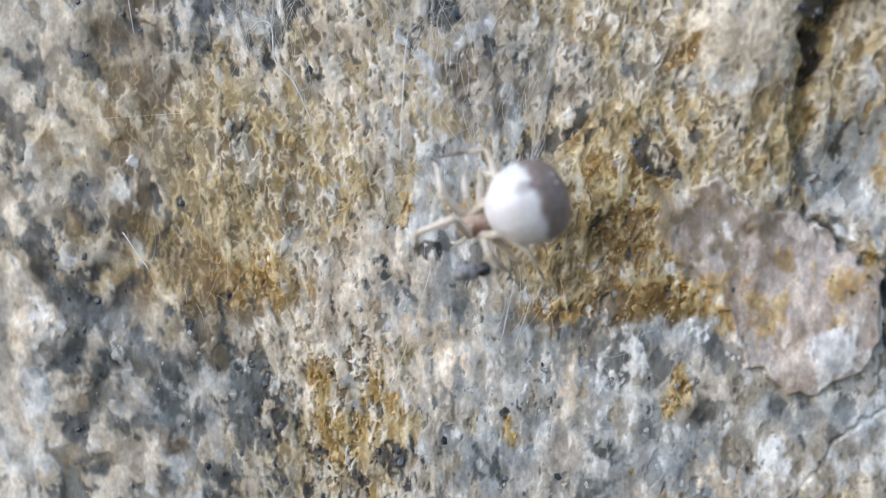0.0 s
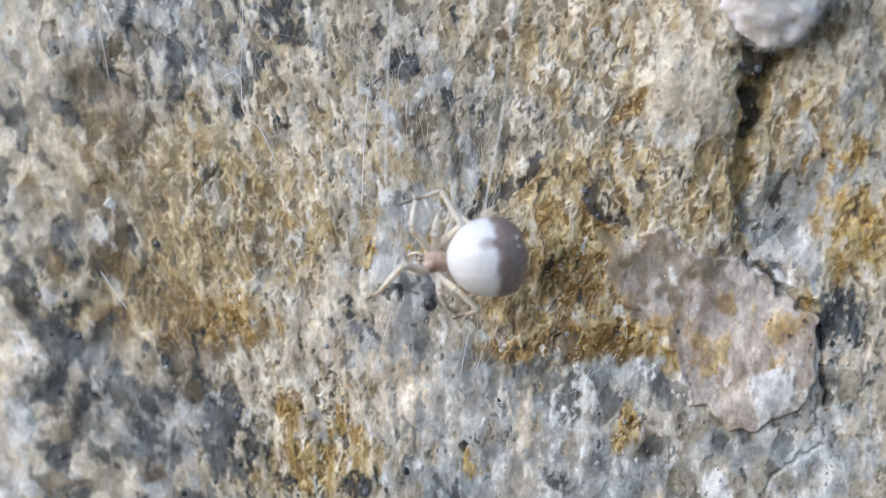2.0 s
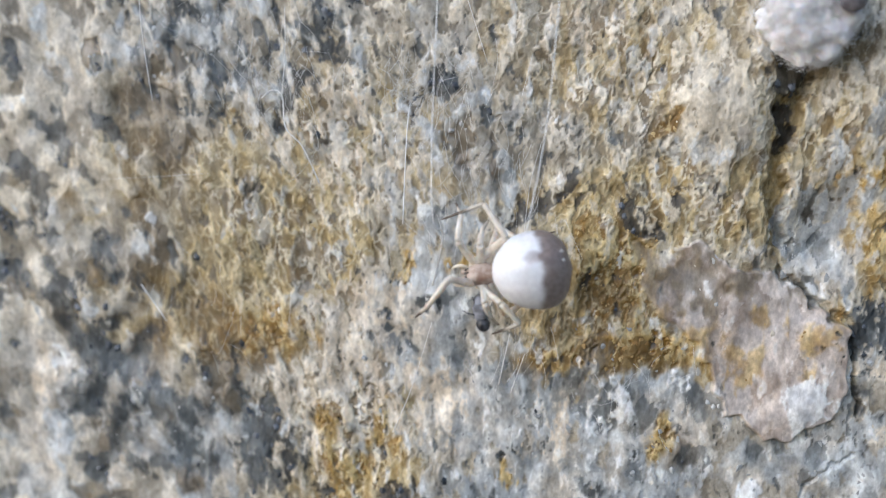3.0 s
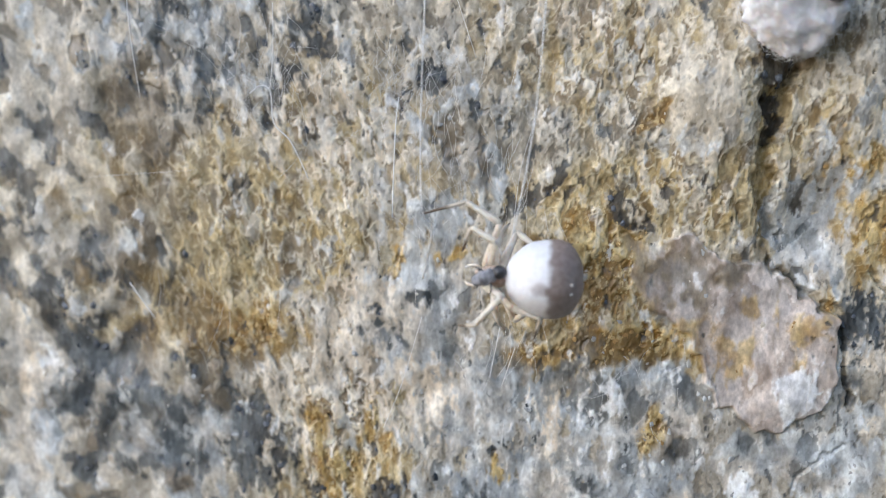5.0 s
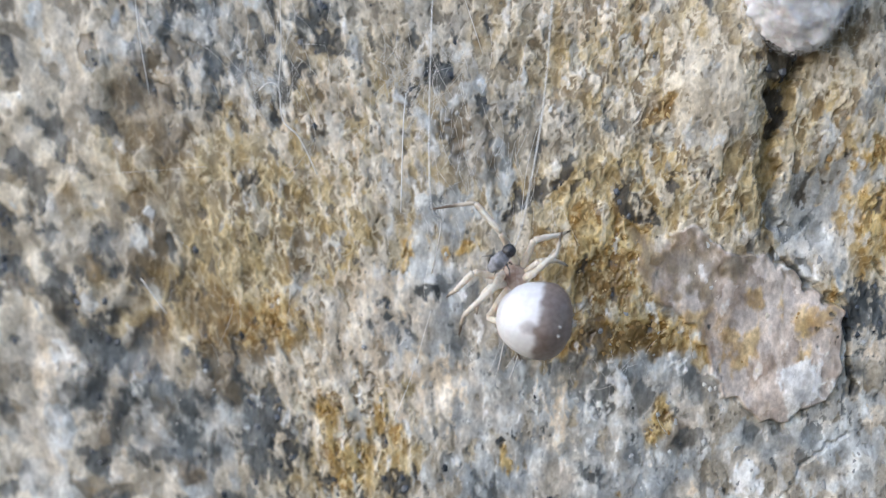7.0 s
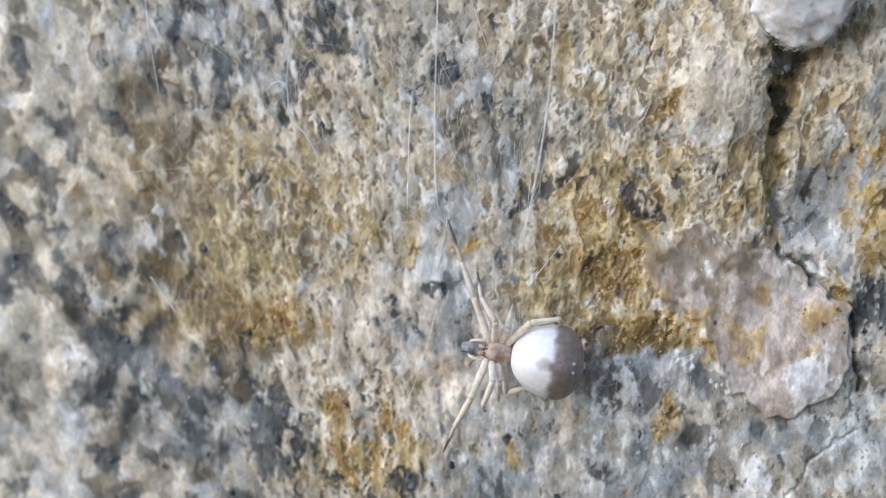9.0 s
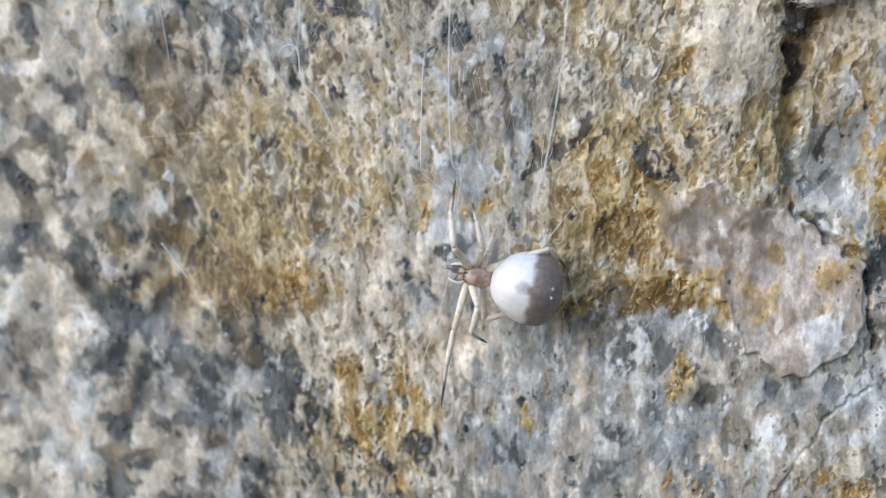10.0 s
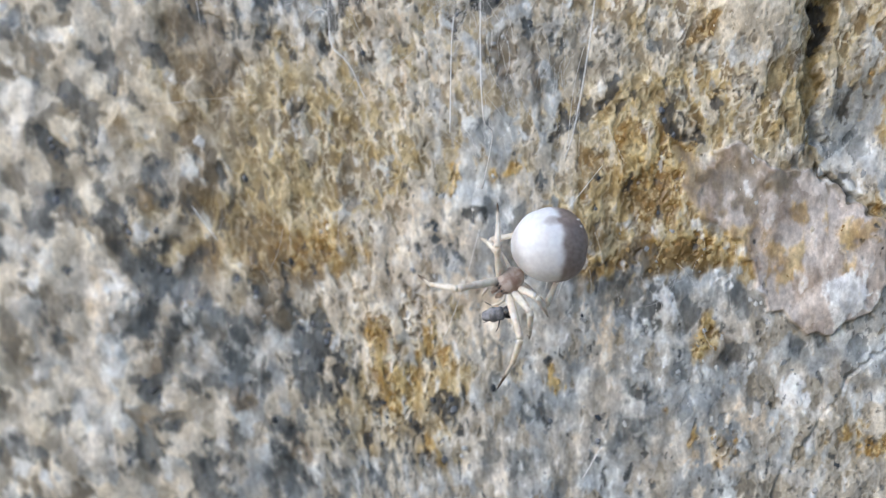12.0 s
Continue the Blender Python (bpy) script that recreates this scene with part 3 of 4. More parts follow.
    speckle = ramp(octaves(sx / 0.42, z / 0.55, 251, 3, 0.5), 0.60, 0.80) * (1 - far) * (1 - slab)
    dark = np.maximum(dark, 0.45 * speckle * (1 - straw))
    dark = dark * (1 - 0.7 * ramp(other + 0.3 * crumb, 0.22, 0.50))

    # crystals of the clear quartz, each with a tone of its own
    own5 = cells((sx + 0.30 * lace + 0.12 * crumb) / 0.95, (z + 0.30 * other + 0.12 * crumb) / 1.45, 95)[2]
    dark = np.maximum(dark, 0.65 * (own5 > 0.90) * quartz * (1 - slab))

    # pale ridges that thread between the hollows
    worm = octaves(sx / 0.62 + 0.4 * lace, z / 1.25 + 0.4 * blot, 201, 2, 0.5)
    ridge = ramp(np.abs(worm + 0.12 * crumb), 0.16, 0.02) * stone * (1 - far) * ramp(patchy + 0.7 * straw + 0.5 * ochre, -0.3, 0.4)
    wall_of = ramp(second4 - near4 + 0.25 * crumb, 0.22, 0.04) * comb * ramp(other + 0.4 * crumb, -0.35, 0.15)
    field = {
        "straw": straw * (1 - slab),
        "ochre": ochre * (1 - 0.3 * slab),
        "quartz": np.maximum(quartz, 0.8 * ramp(blot - 0.5 * other - patchy, 0.40, 0.55)) * (1 - slab),
        "rosy": slab,
        "peach": zone(PEACH, 0.42, other + 0.4 * crumb, 0.40, 0.56) * (1 - slab),
        "white": np.maximum(0.85 * zone(WHITE, 0.4, other + 0.4 * crumb, 0.46, 0.66), 0.7 * ramp(other - 0.2 * crumb, 0.62, 0.80) * (0.2 + 0.5 * quartz)),
        "brown": np.maximum(zone(BROWN, 0.25, lace, 0.40, 0.54), np.maximum(0.85 * zone(SMEAR, 0.36, 0.8 * lace + 0.6 * blot, 0.30, 0.62), umbers)).clip(0, 1),
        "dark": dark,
        "umber_shade": umber_shade * (1 - 0.6 * ridge),
        "crust": np.maximum(ridge * (0.5 + 0.4 * straw) * (1 - comb), wall_of) * (1 - dark),
        "shard": 0.5 + 0.35 * grown(0.7, 1.6, 271, 3, 0.55) + 0.5 * octaves(sx / 2.0, z / 4.0, 281, 4, 0.55) + 0.75 * (own5 - 0.5) + (0.6 * lift - 0.35) * slab,
        "tone": 0.5 + 0.40 * other + (0.25 + 0.2 * far) * blot + 0.25 * crumb,
        "cream": np.maximum(np.maximum(zone(CREAM, 0.5, other + 0.3 * crumb, 0.36, 0.52), ramp(other - 0.3 * lace - 0.3 * patchy + 0.14 * far, 0.12, 0.26) * (1 - 0.5 * ochre)) * (1 - 0.45 * olive), np.maximum(0.9 * pale, 0.85 * (own5 < 0.22) * quartz)),
    }
    y = -0.67 - 0.0966 * np.clip(x, -60, 60) - 0.068 * np.clip(z, -60, 60)
    y = y - 0.35 * broad - 0.07 * (1 - 0.6 * slab) * octaves(sx / 1.9, z / 2.8, 121, 2, 0.4) + 0.07 * umber_shade - 0.012 * crumb * (1 - 0.6 * slab) - 0.045 * other * (1 - 0.75 * np.maximum(quartz, slab)) - 0.03 * rough * crumb
    y = y - 0.30 * lift * lift * slab + 0.05 * field["dark"] + 0.05 * field["brown"] - 0.04 * field["white"] - 0.03 * ochre - 0.035 * ridge + 0.05 * hole
    y = y - 1.5 * spot(x, z, 10.24, 7.05, 2.3, 3.2) - 0.8 * spot(x, z, 16.92, 6.93, 2.0, 3.0) + 0.7 * spot(x, z, 14.62, -0.28, 1.6, 2.6, -30)
    for width, depth, line in CRACKS:
        y = y + depth * ramp(edge_distance(wx, wz, line) + 0.10 * crumb, 1.8 * width, 0.2 * width)
    return y, field


def graded(low, high, cell, reach):
    inner = np.arange(low, high + cell / 2, cell)
    outer = np.geomspace(cell, reach, 40)
    return np.concatenate([low - outer[::-1], inner, inner[-1] + outer])


def rock_wall():
    xs, zs = graded(-34, 27, 0.062, 900), graded(-20, 16, 0.062, 700)
    gx, gz = np.meshgrid(xs, zs)
    y, field = terrain(gx, gz)
    rows, cols = gx.shape
    co = np.stack([gx, y, gz], -1).reshape(-1, 3) * MM
    i = (np.arange(rows - 1)[:, None] * cols + np.arange(cols - 1)[None, :]).ravel()
    quads = np.stack([i, i + 1, i + cols + 1, i + cols], 1)
    # the block behind the face: its sides and its back
    rim = np.concatenate([np.arange(cols), np.arange(2, rows) * cols - 1, rows * cols - 1 - np.arange(cols), np.arange(rows - 2, 0, -1) * cols])
    behind = co[rim].copy()
    behind[:, 1] = 0.35
    middle = np.array([[0.0, 0.35, 0.0]])
    first, ring = len(co), len(rim)
    turn = np.roll(np.arange(ring), -1)
    sides = np.stack([rim[turn], rim, first + np.arange(ring), first + turn], 1)
    co = np.concatenate([co, behind, middle])
    back = np.stack([first + turn, first + np.arange(ring), np.full(ring, first + ring)], 1)
    field = {name: np.concatenate([values.ravel(), np.zeros(ring + 1)]) for name, values in field.items()}
    loops = np.concatenate([quads.ravel(), sides.ravel(), back.ravel()])
    sizes = np.concatenate([np.full(len(quads) + ring, 4), np.full(ring, 3)])
    me = bpy.data.meshes.new("rock_wall")
    me.vertices.add(len(co))
    me.vertices.foreach_set("co", co.ravel())
    me.loops.add(len(loops))
    me.loops.foreach_set("vertex_index", loops)
    me.polygons.add(len(sizes))
    me.polygons.foreach_set("loop_start", np.cumsum(sizes) - sizes)
    me.polygons.foreach_set("loop_total", sizes)
    me.polygons.foreach_set("use_smooth", np.arange(len(sizes)) < len(quads))
    me.update(calc_edges=True)
    for name, values in field.items():
        me.attributes.new(name, "FLOAT", "POINT").data.foreach_set("value", values.ravel().astype(np.float32))
    me.materials.append(ROCK)
    return gx, gz, y, {name: values[:first].reshape(rows, cols) for name, values in field.items()}, tagged(new("rock_wall", me), "rough weathered granite face with ochre, grey and pale minerals", "rock", kind="structure")


WALL_X, WALL_Z, WALL_Y, MINERALS, wall = rock_wall()


# ---- small mesh tools ----
def part(name, bm, mat, parent=None, label=""):
    me = bpy.data.meshes.new(name)
    bmesh.ops.recalc_face_normals(bm, faces=bm.faces)
    bm.to_mesh(me)
    bm.free()
    me.polygons.foreach_set("use_smooth", np.ones(len(me.polygons), bool))
    me.materials.append(mat)
    ob = new(name, me)
    if parent:
        ob.parent = parent
    return tagged(ob, label)


def tube(bm, points, radii, sides=8):
    """A closed round tube through points (mm)."""
    pts = [Vector(p) * MM for p in points]
    rings = []
    for n, p in enumerate(pts):
        way = (pts[min(n + 1, len(pts) - 1)] - pts[max(n - 1, 0)]).normalized()
        side = way.orthogonal().normalized() if n == 0 else (side - way * side.dot(way)).normalized()
        up = way.cross(side)
        rings.append([bm.verts.new(p + radii[n] * MM * (side * math.cos(a) + up * math.sin(a))) for a in (2 * math.pi * k / sides for k in range(sides))])
    for a, b in zip(rings, rings[1:]):
        for k in range(sides):
            bm.faces.new((a[k], a[(k + 1) % sides], b[(k + 1) % sides], b[k]))
    bm.faces.new(rings[0][::-1])
    bm.faces.new(rings[-1])


def ball(bm, centre, radii, shape=None, u=32, v=20):
    made = bmesh.ops.create_uvsphere(bm, u_segments=u, v_segments=v, radius=1)["verts"]
    for w in made:
        p = w.co.copy()
        k = shape(p) if shape else 1.0
        w.co = Vector((centre[n] + p[n] * radii[n] * k for n in range(3))) * MM


# ---- the spider: +x is ahead, +z its back ----
def scallop(p):
    corner = max(0.0, 0.93 * abs(p.y) - 0.36 * p.x) ** 14
    return 1 - 0.16 * max(-p.x, 0) ** 4 + 0.03 * max(p.x, 0) ** 2 + 0.07 * corner + 0.014 * math.sin(7 * p.y) * max(p.z, 0) + 0.02 * noise.noise(p * 2.5)


LENGTHS = {1: (2.5, 1.9, 2.3), 2: (1.9, 1.4, 1.8), 3: (1.3, 1.0, 1.2), 4: (2.1, 1.5, 1.9)}
# where each leg rests against the body when it holds nothing: knee, ankle, tip on the +y side
REST = {1: ((2.2, 1.9, 0.9), (3.2, 2.9, 0.4), (4.2, 3.6, -0.6)), 2: ((1.2, 1.9, 0.8), (1.4, 3.0, 0.3), (1.8, 3.6, -0.8)),
        3: ((0.4, 1.5, 0.5), (0.3, 2.2, 0.0), (0.2, 2.6, -0.9)), 4: ((-0.9, 1.4, -0.4), (-2.0, 1.6, -0.8), (-2.9, 1.7, -1.3))}
HIPS = {1: (1.15, 0.42, -0.05), 2: (0.9, 0.5, -0.08), 3: (0.6, 0.5, -0.08), 4: (0.35, 0.42, -0.08)}


def limb(length, thick, thin, knob):
    """A leg segment along +x from its joint, a little swollen in its upper half."""
    bm = bmesh.new()
    steps = [0, 0.04, 0.15, 0.35, 0.6, 0.85, 0.95, 1.0]
    girth = [0.6, 0.95, 1.0, 1.08, 1.0, 0.92, 0.95 * knob, 0.6 * knob]
    tube(bm, [(t * length, 0, 0.03 * math.sin(math.pi * t)) for t in steps], [g * (thick + (thin - thick) * t) for g, t in zip(girth, steps)], 10)
    for n in range(14):
        t, a = random.uniform(0.1, 0.95), random.uniform(0, 6.28)
        r = thick + (thin - thick) * t
        root = Vector((t * length, r * 0.8 * math.cos(a), r * 0.8 * math.sin(a)))
        tube(bm, [root, root + Vector((0.14, 0.14 * math.cos(a), 0.14 * math.sin(a)))], [0.008, 0.003], 3)
    return bm


def spider():
    body = tagged(new("spider"), "pale long-legged spider with a round white and grey-brown abdomen", "spider")
    bm = bmesh.new()
    ball(bm, (0.72, 0, 0), (0.85, 0.60, 0.40), lambda p: 1 - 0.22 * max(p.x, 0) ** 2 + 0.05 * math.sin(5 * p.y) * max(p.z, 0), 36, 24)
    head = part("head", bm, HEAD, body, "pale pinkish-brown translucent head shield")
    bm = bmesh.new()
    for side in (-1, 1):
        for dx, dy, r in ((1.38, 0.10, 0.055), (1.36, 0.26, 0.05), (1.26, 0.13, 0.05), (1.24, 0.30, 0.045)):
            ball(bm, (dx, side * dy, 0.22 - 0.1 * (dy - 0.1)), (r, r, r), None, 10, 8)
    part("eyes", bm, PREY, head, "small shiny dark eyes")
    for side in (-1, 1):
        bm = bmesh.new()
        tube(bm, [(1.35, side * 0.16, 0), (1.55, side * 0.17, -0.15), (1.6, side * 0.15, -0.45), (1.55, side * 0.1, -0.6)], [0.13, 0.15, 0.10, 0.03], 8)
        part("jaw", bm, HEAD, body)
        bm = bmesh.new()
        tube(bm, [(1.2, side * 0.3, -0.05), (1.6, side * 0.5, 0.1), (1.95, side * 0.45, 0.0), (2.15, side * 0.35, -0.2)], [0.08, 0.085, 0.075, 0.05], 8)
        part("feeler", bm, LEG, body, "short pale feeler")
    bm = bmesh.new()
    ball(bm, (0, 0, 0), (1.97, 1.84, 1.86), scallop, 64, 40)
    abdomen = part("abdomen", bm, ABDOMEN, body, "white scalloped front half and grey-brown rear half")
    abdomen.location = Vector((-2.05, 0, 0.3)) * MM
    bm = bmesh.new()
    tube(bm, [(0, 0, 0), (0.25, 0, 0)], [0.16, 0.2], 10)
    part("waist", bm, HEAD, body).location = Vector((-0.15, 0, 0)) * MM
    dx, dy = -1.0, 0.22
    for side in (-1, 1):
        z = 1.83 * math.sqrt(1 - (dx / 2.1) ** 2 - (dy / 1.88) ** 2) * (1 - 0.16 * (-dx / 2.1) ** 4)
        bm = bmesh.new()
        ball(bm, (dx, side * dy, z), (0.085, 0.08, 0.045), None, 12, 8)
        part("white_spot", bm, DOT, abdomen, "small raised white spot")
    bm = bmesh.new()
    for side in (-1, 0, 1):
        tube(bm, [(-1.5, side * 0.1, -0.35), (-1.75, side * 0.12, -0.55), (-1.88, side * 0.11, -0.65)], [0.12, 0.08, 0.03], 8)
    part("spinnerets", bm, LEG, abdomen, "short pale spinnerets")
    legs = {}
    for side in (-1, 1):
        for pair in (1, 2, 3, 4):
            thick = 0.21 if pair in (1, 4) else 0.19
            a, b, c = LENGTHS[pair]
            legs[side, pair] = (part("femur", limb(a, thick, 0.17, 1.15), LEG, body), part("tibia", limb(b, 0.17, 0.13, 1.1), LEG, body),
                                part("foot", limb(c, 0.11, 0.045, 0.8), FOOT, body, "thin leg end with a dark tip"))
    return body, abdomen, legs


SPIDER, SPIDER_ABDOMEN, SPIDER_LEGS = spider()


def spider_pose(x, y, z, heading, pitch=0, roll=0):
    """Abdomen's middle in mm; heading in degrees from +x towards +z; pitch turns the head into the rock."""
    turn = pose(0, 0, 0, 90) @ pose(0, 0, 0, 0, 0, heading) @ pose(0, 0, 0, 0, pitch) @ pose(0, 0, 0, roll)
    return Matrix.Translation(Vector((x, y, z)) * MM) @ turn @ Matrix.Translation(Vector((2.05, 0, -0.3)) * MM)


BODY = [(0.0, spider_pose(0.21, -5.70, -1.44, 202, 14)), (0.5, spider_pose(0.37, -5.71, -1.43, 202, 14)), (1.0, spider_pose(-0.04, -5.68, -1.35, 198, 14)),
        (1.5, spider_pose(0.79, -5.73, -1.60, 190, 12)), (2.0, spider_pose(0.65, -5.71, -1.60, 186, 12)), (2.5, spider_pose(0.75, -5.74, -1.60, 187, 12)),
        (3.0, spider_pose(0.73, -5.74, -1.54, 186, 12)), (4.0, spider_pose(1.25, -5.74, -2.29, 182, 12)), (5.0, spider_pose(1.83, -5.79, -2.37, 178, 14)),
        (5.5, spider_pose(2.44, -5.81, -2.85, 172, 16)), (6.0, spider_pose(2.87, -5.85, -2.97, 163, 18)), (6.5, spider_pose(2.34, -5.78, -3.32, 146, 20)),
        (7.0, spider_pose(0.98, -5.44, -4.68, 118, 26)), (7.2, spider_pose(-0.37, -5.13, -5.71, 100, 10)), (8.0, spider_pose(-0.05, -4.52, -6.37, 125, 12)),
        (8.8, spider_pose(1.54, -3.69, -6.26, 154, -4)), (9.0, spider_pose(1.41, -3.02, -7.19, 171, -2)), (9.5, spider_pose(0.89, -2.92, -7.89, 176, -2)),
        (10.0, spider_pose(-0.36, -2.96, -5.48, 168, -2)), (10.5, spider_pose(-0.22, -2.83, -7.61, 180, -2)), (10.8, spider_pose(-0.46, -3.67, -6.66, 194, -4)),
        (11.0, spider_pose(-1.20, -4.43, -6.11, 208, -10)), (11.5, spider_pose(-2.15, -5.00, -5.29, 218, -14)), (11.8, spider_pose(-3.04, -5.13, -3.95, 233, -14)),
        (12.0, spider_pose(-0.82, -5.34, -5.39, 220, -14))]
# how far the abdomen swings round, rolls and tips against the head at those times
SWING = {6.5: 12, 7.0: 55, 7.2: 66, 8.0: 30, 8.8: 4, 11.0: -15, 11.5: -36, 11.8: -45, 12.0: -38}
ROLL = {0.0: 20, 0.5: 20, 1.0: 20, 1.5: 22, 2.0: 22, 2.5: 24, 3.0: 22, 5.0: -15, 5.5: -26, 6.0: -26, 6.5: -25, 7.0: -30, 7.2: -25, 8.0: -10, 11.0: 12, 11.5: 35, 11.8: 35, 12.0: 32}
TIP = {0.0: -26, 0.5: -26, 1.0: -24, 1.5: -26, 2.0: -26, 2.5: -26, 3.0: -24, 4.0: -16, 5.0: -14, 5.5: -12, 6.0: -12, 6.5: -12, 7.0: -14, 7.2: -6, 11.0: -8, 11.5: -8, 12.0: -6}
HELD = {}


def hold(leg, t, knee, ankle, tip):
    """The places in mm that a leg's joints take at a time."""
    HELD[leg, t] = [Vector(p) for p in (knee, ankle, tip)]


UP, DOWN = (-1, 1), (1, 1)
hold(UP, 0.0, (-0.99, -5.90, -0.15), (-1.75, -5.70, 0.93), (-3.91, -5.20, 0.56))
hold(UP, 0.5, (-0.75, -5.91, -0.11), (-1.52, -5.71, 0.97), (-3.70, -5.21, 0.62))
hold(UP, 1.0, (-0.93, -5.88, 0.06), (-1.65, -5.68, 1.40), (-4.06, -5.18, 0.57))
hold(UP, 1.5, (-0.60, -5.93, 0.36), (-1.32, -5.73, 1.62), (-3.76, -5.23, 0.77))
hold(UP, 2.0, (-0.67, -5.91, 0.21), (-1.49, -5.71, 1.49), (-3.82, -5.21, 0.72))
hold(UP, 2.5, (-0.71, -5.94, 0.32), (-1.69, -5.74, 1.60), (-3.87, -5.24, 0.78))
hold(UP, 3.0, (-0.68, -5.94, 0.31), (-1.66, -5.74, 1.58), (-3.83, -5.24, 0.77))
hold(UP, 4.0, (-0.30, -6.45, 0.01), (-1.50, -5.87, 0.98), (-4.00, -4.64, 0.42))
hold(UP, 5.0, (-0.15, -5.99, 0.44), (-1.76, -5.79, 1.35), (-4.24, -5.29, 0.69))
hold(UP, 5.5, (-0.10, -6.01, 0.59), (-1.70, -5.81, 1.46), (-4.17, -5.31, 0.82))
hold(UP, 6.0, (-0.18, -6.05, 0.44), (-1.68, -5.85, 1.30), (-4.22, -5.35, 0.75))
hold(UP, 6.5, (-0.49, -5.98, 0.47), (-1.95, -5.78, 1.36), (-4.21, -5.28, 0.65))
hold(UP, 7.0, (-1.08, -5.64, -0.02), (-2.20, -5.44, 1.19), (-4.26, -4.94, 0.70))
hold(UP, 7.2, (-2.04, -5.33, 0.11), (-2.98, -5.13, 1.12), (-4.43, -4.63, 0.79))
hold(UP, 8.8, (-1.36, -4.38, -2.32), (-2.44, -4.05, -0.63), (-3.36, -3.45, 0.37))
hold(UP, 9.0, (-2.37, -3.57, -4.00), (-3.41, -3.32, -1.56), (-3.89, -2.89, 0.32))
hold(UP, 9.5, (-3.22, -3.42, -4.94), (-3.90, -3.26, -1.84), (-4.13, -2.86, 0.21))
hold(UP, 10.0, (-4.02, -3.42, -3.77), (-4.26, -3.25, -1.41), (-4.12, -2.85, 0.06))
hold(UP, 10.5, (-4.41, -3.37, -4.03), (-4.47, -3.24, -1.27), (-4.50, -2.81, 0.07))
hold(UP, 10.8, (-5.01, -3.98, -5.75), (-6.80, -3.40, -6.63), (-8.07, -2.63, -7.31))
hold(UP, 11.0, (-4.86, -4.73, -6.63), (-6.27, -4.16, -7.14), (-7.87, -3.31, -7.44))
hold(UP, 11.5, (-5.31, -5.29, -6.51), (-6.77, -4.67, -7.26), (-8.19, -3.85, -6.40))
hold(UP, 11.8, (-5.53, -5.34, -7.20), (-7.15, -4.69, -8.06), (-8.54, -3.79, -8.25))
hold(UP, 12.0, (-5.07, -5.46, -7.41), (-6.71, -4.87, -7.29), (-7.58, -4.06, -6.85))
hold(DOWN, 0.0, (-3.56, -5.96, -2.23), (-4.43, -5.31, -2.78), (-4.83, -4.25, -3.93))
hold(DOWN, 0.5, (-3.32, -5.98, -2.23), (-4.22, -5.32, -2.80), (-4.65, -4.26, -3.97))
hold(DOWN, 1.0, (-3.60, -5.95, -2.22), (-4.34, -5.31, -2.85), (-4.82, -4.25, -3.96))
hold(DOWN, 1.5, (-3.41, -5.95, -2.17), (-4.21, -5.28, -3.24), (-4.89, -4.21, -4.25))
hold(DOWN, 2.0, (-3.53, -5.94, -2.16), (-4.36, -5.27, -3.16), (-5.39, -4.19, -3.85))
hold(DOWN, 2.5, (-3.55, -5.95, -2.21), (-4.40, -5.27, -3.26), (-5.12, -4.21, -4.11))
hold(DOWN, 3.0, (-3.50, -5.96, -2.13), (-4.35, -5.27, -3.37), (-5.08, -4.21, -4.03))
hold(DOWN, 4.0, (-1.79, -6.04, -3.50), (-2.90, -5.35, -4.36), (-4.05, -4.26, -4.86))
hold(DOWN, 5.0, (-0.55, -6.15, -3.73), (-1.41, -5.51, -4.24), (-2.49, -4.43, -4.71))
hold(DOWN, 5.5, (-0.07, -6.19, -3.79), (-1.06, -5.53, -4.29), (-2.10, -4.46, -4.82))
hold(DOWN, 6.0, (-0.06, -6.16, -4.36), (-1.08, -5.51, -4.64), (-1.75, -4.49, -4.96))
hold(DOWN, 6.5, (-0.68, -6.08, -4.59), (-1.22, -5.51, -4.53), (-1.92, -4.48, -4.83))
hold(DOWN, 7.0, (-2.01, -5.89, -3.92), (-2.68, -5.26, -4.64), (-2.89, -4.26, -5.58))
hold(DOWN, 7.2, (-3.78, -5.70, -2.70), (-4.65, -5.10, -2.98), (-5.59, -4.10, -3.39))
hold(DOWN, 8.8, (-2.28, -3.99, -6.55), (-3.23, -3.47, -7.91), (-3.58, -2.72, -9.79))
hold(DOWN, 9.0, (-2.69, -3.19, -9.06), (-3.48, -2.71, -10.45), (-4.15, -2.01, -12.05))
hold(DOWN, 9.5, (-3.24, -3.08, -9.85), (-4.01, -2.58, -11.54), (-4.02, -1.97, -12.93))
hold(DOWN, 10.0, (-4.36, -3.16, -7.17), (-5.09, -2.63, -9.25), (-5.07, -1.94, -11.85))
hold(DOWN, 10.5, (-3.67, -3.10, -9.05), (-4.10, -2.60, -11.10), (-4.44, -1.96, -12.45))
hold(DOWN, 10.8, (-3.49, -3.92, -8.91), (-3.96, -3.35, -11.29), (-4.35, -2.64, -12.43))
hold(DOWN, 11.0, (-3.14, -4.74, -8.90), (-3.63, -4.14, -11.18), (-4.13, -3.35, -12.05))
hold(DOWN, 11.5, (-3.36, -5.31, -9.03), (-3.69, -4.77, -10.26), (-4.21, -3.87, -11.80))
hold(DOWN, 11.8, (-3.75, -5.36, -9.44), (-4.05, -4.80, -10.91), (-4.52, -3.89, -12.46))
hold(DOWN, 12.0, (-2.45, -5.55, -9.77), (-2.63, -5.03, -10.77), (-3.61, -4.04, -12.66))
hold((-1, 2), 5.0, (-0.89, -6.37, -0.16), (-1.59, -5.78, -0.20), (-2.26, -4.71, -1.10))
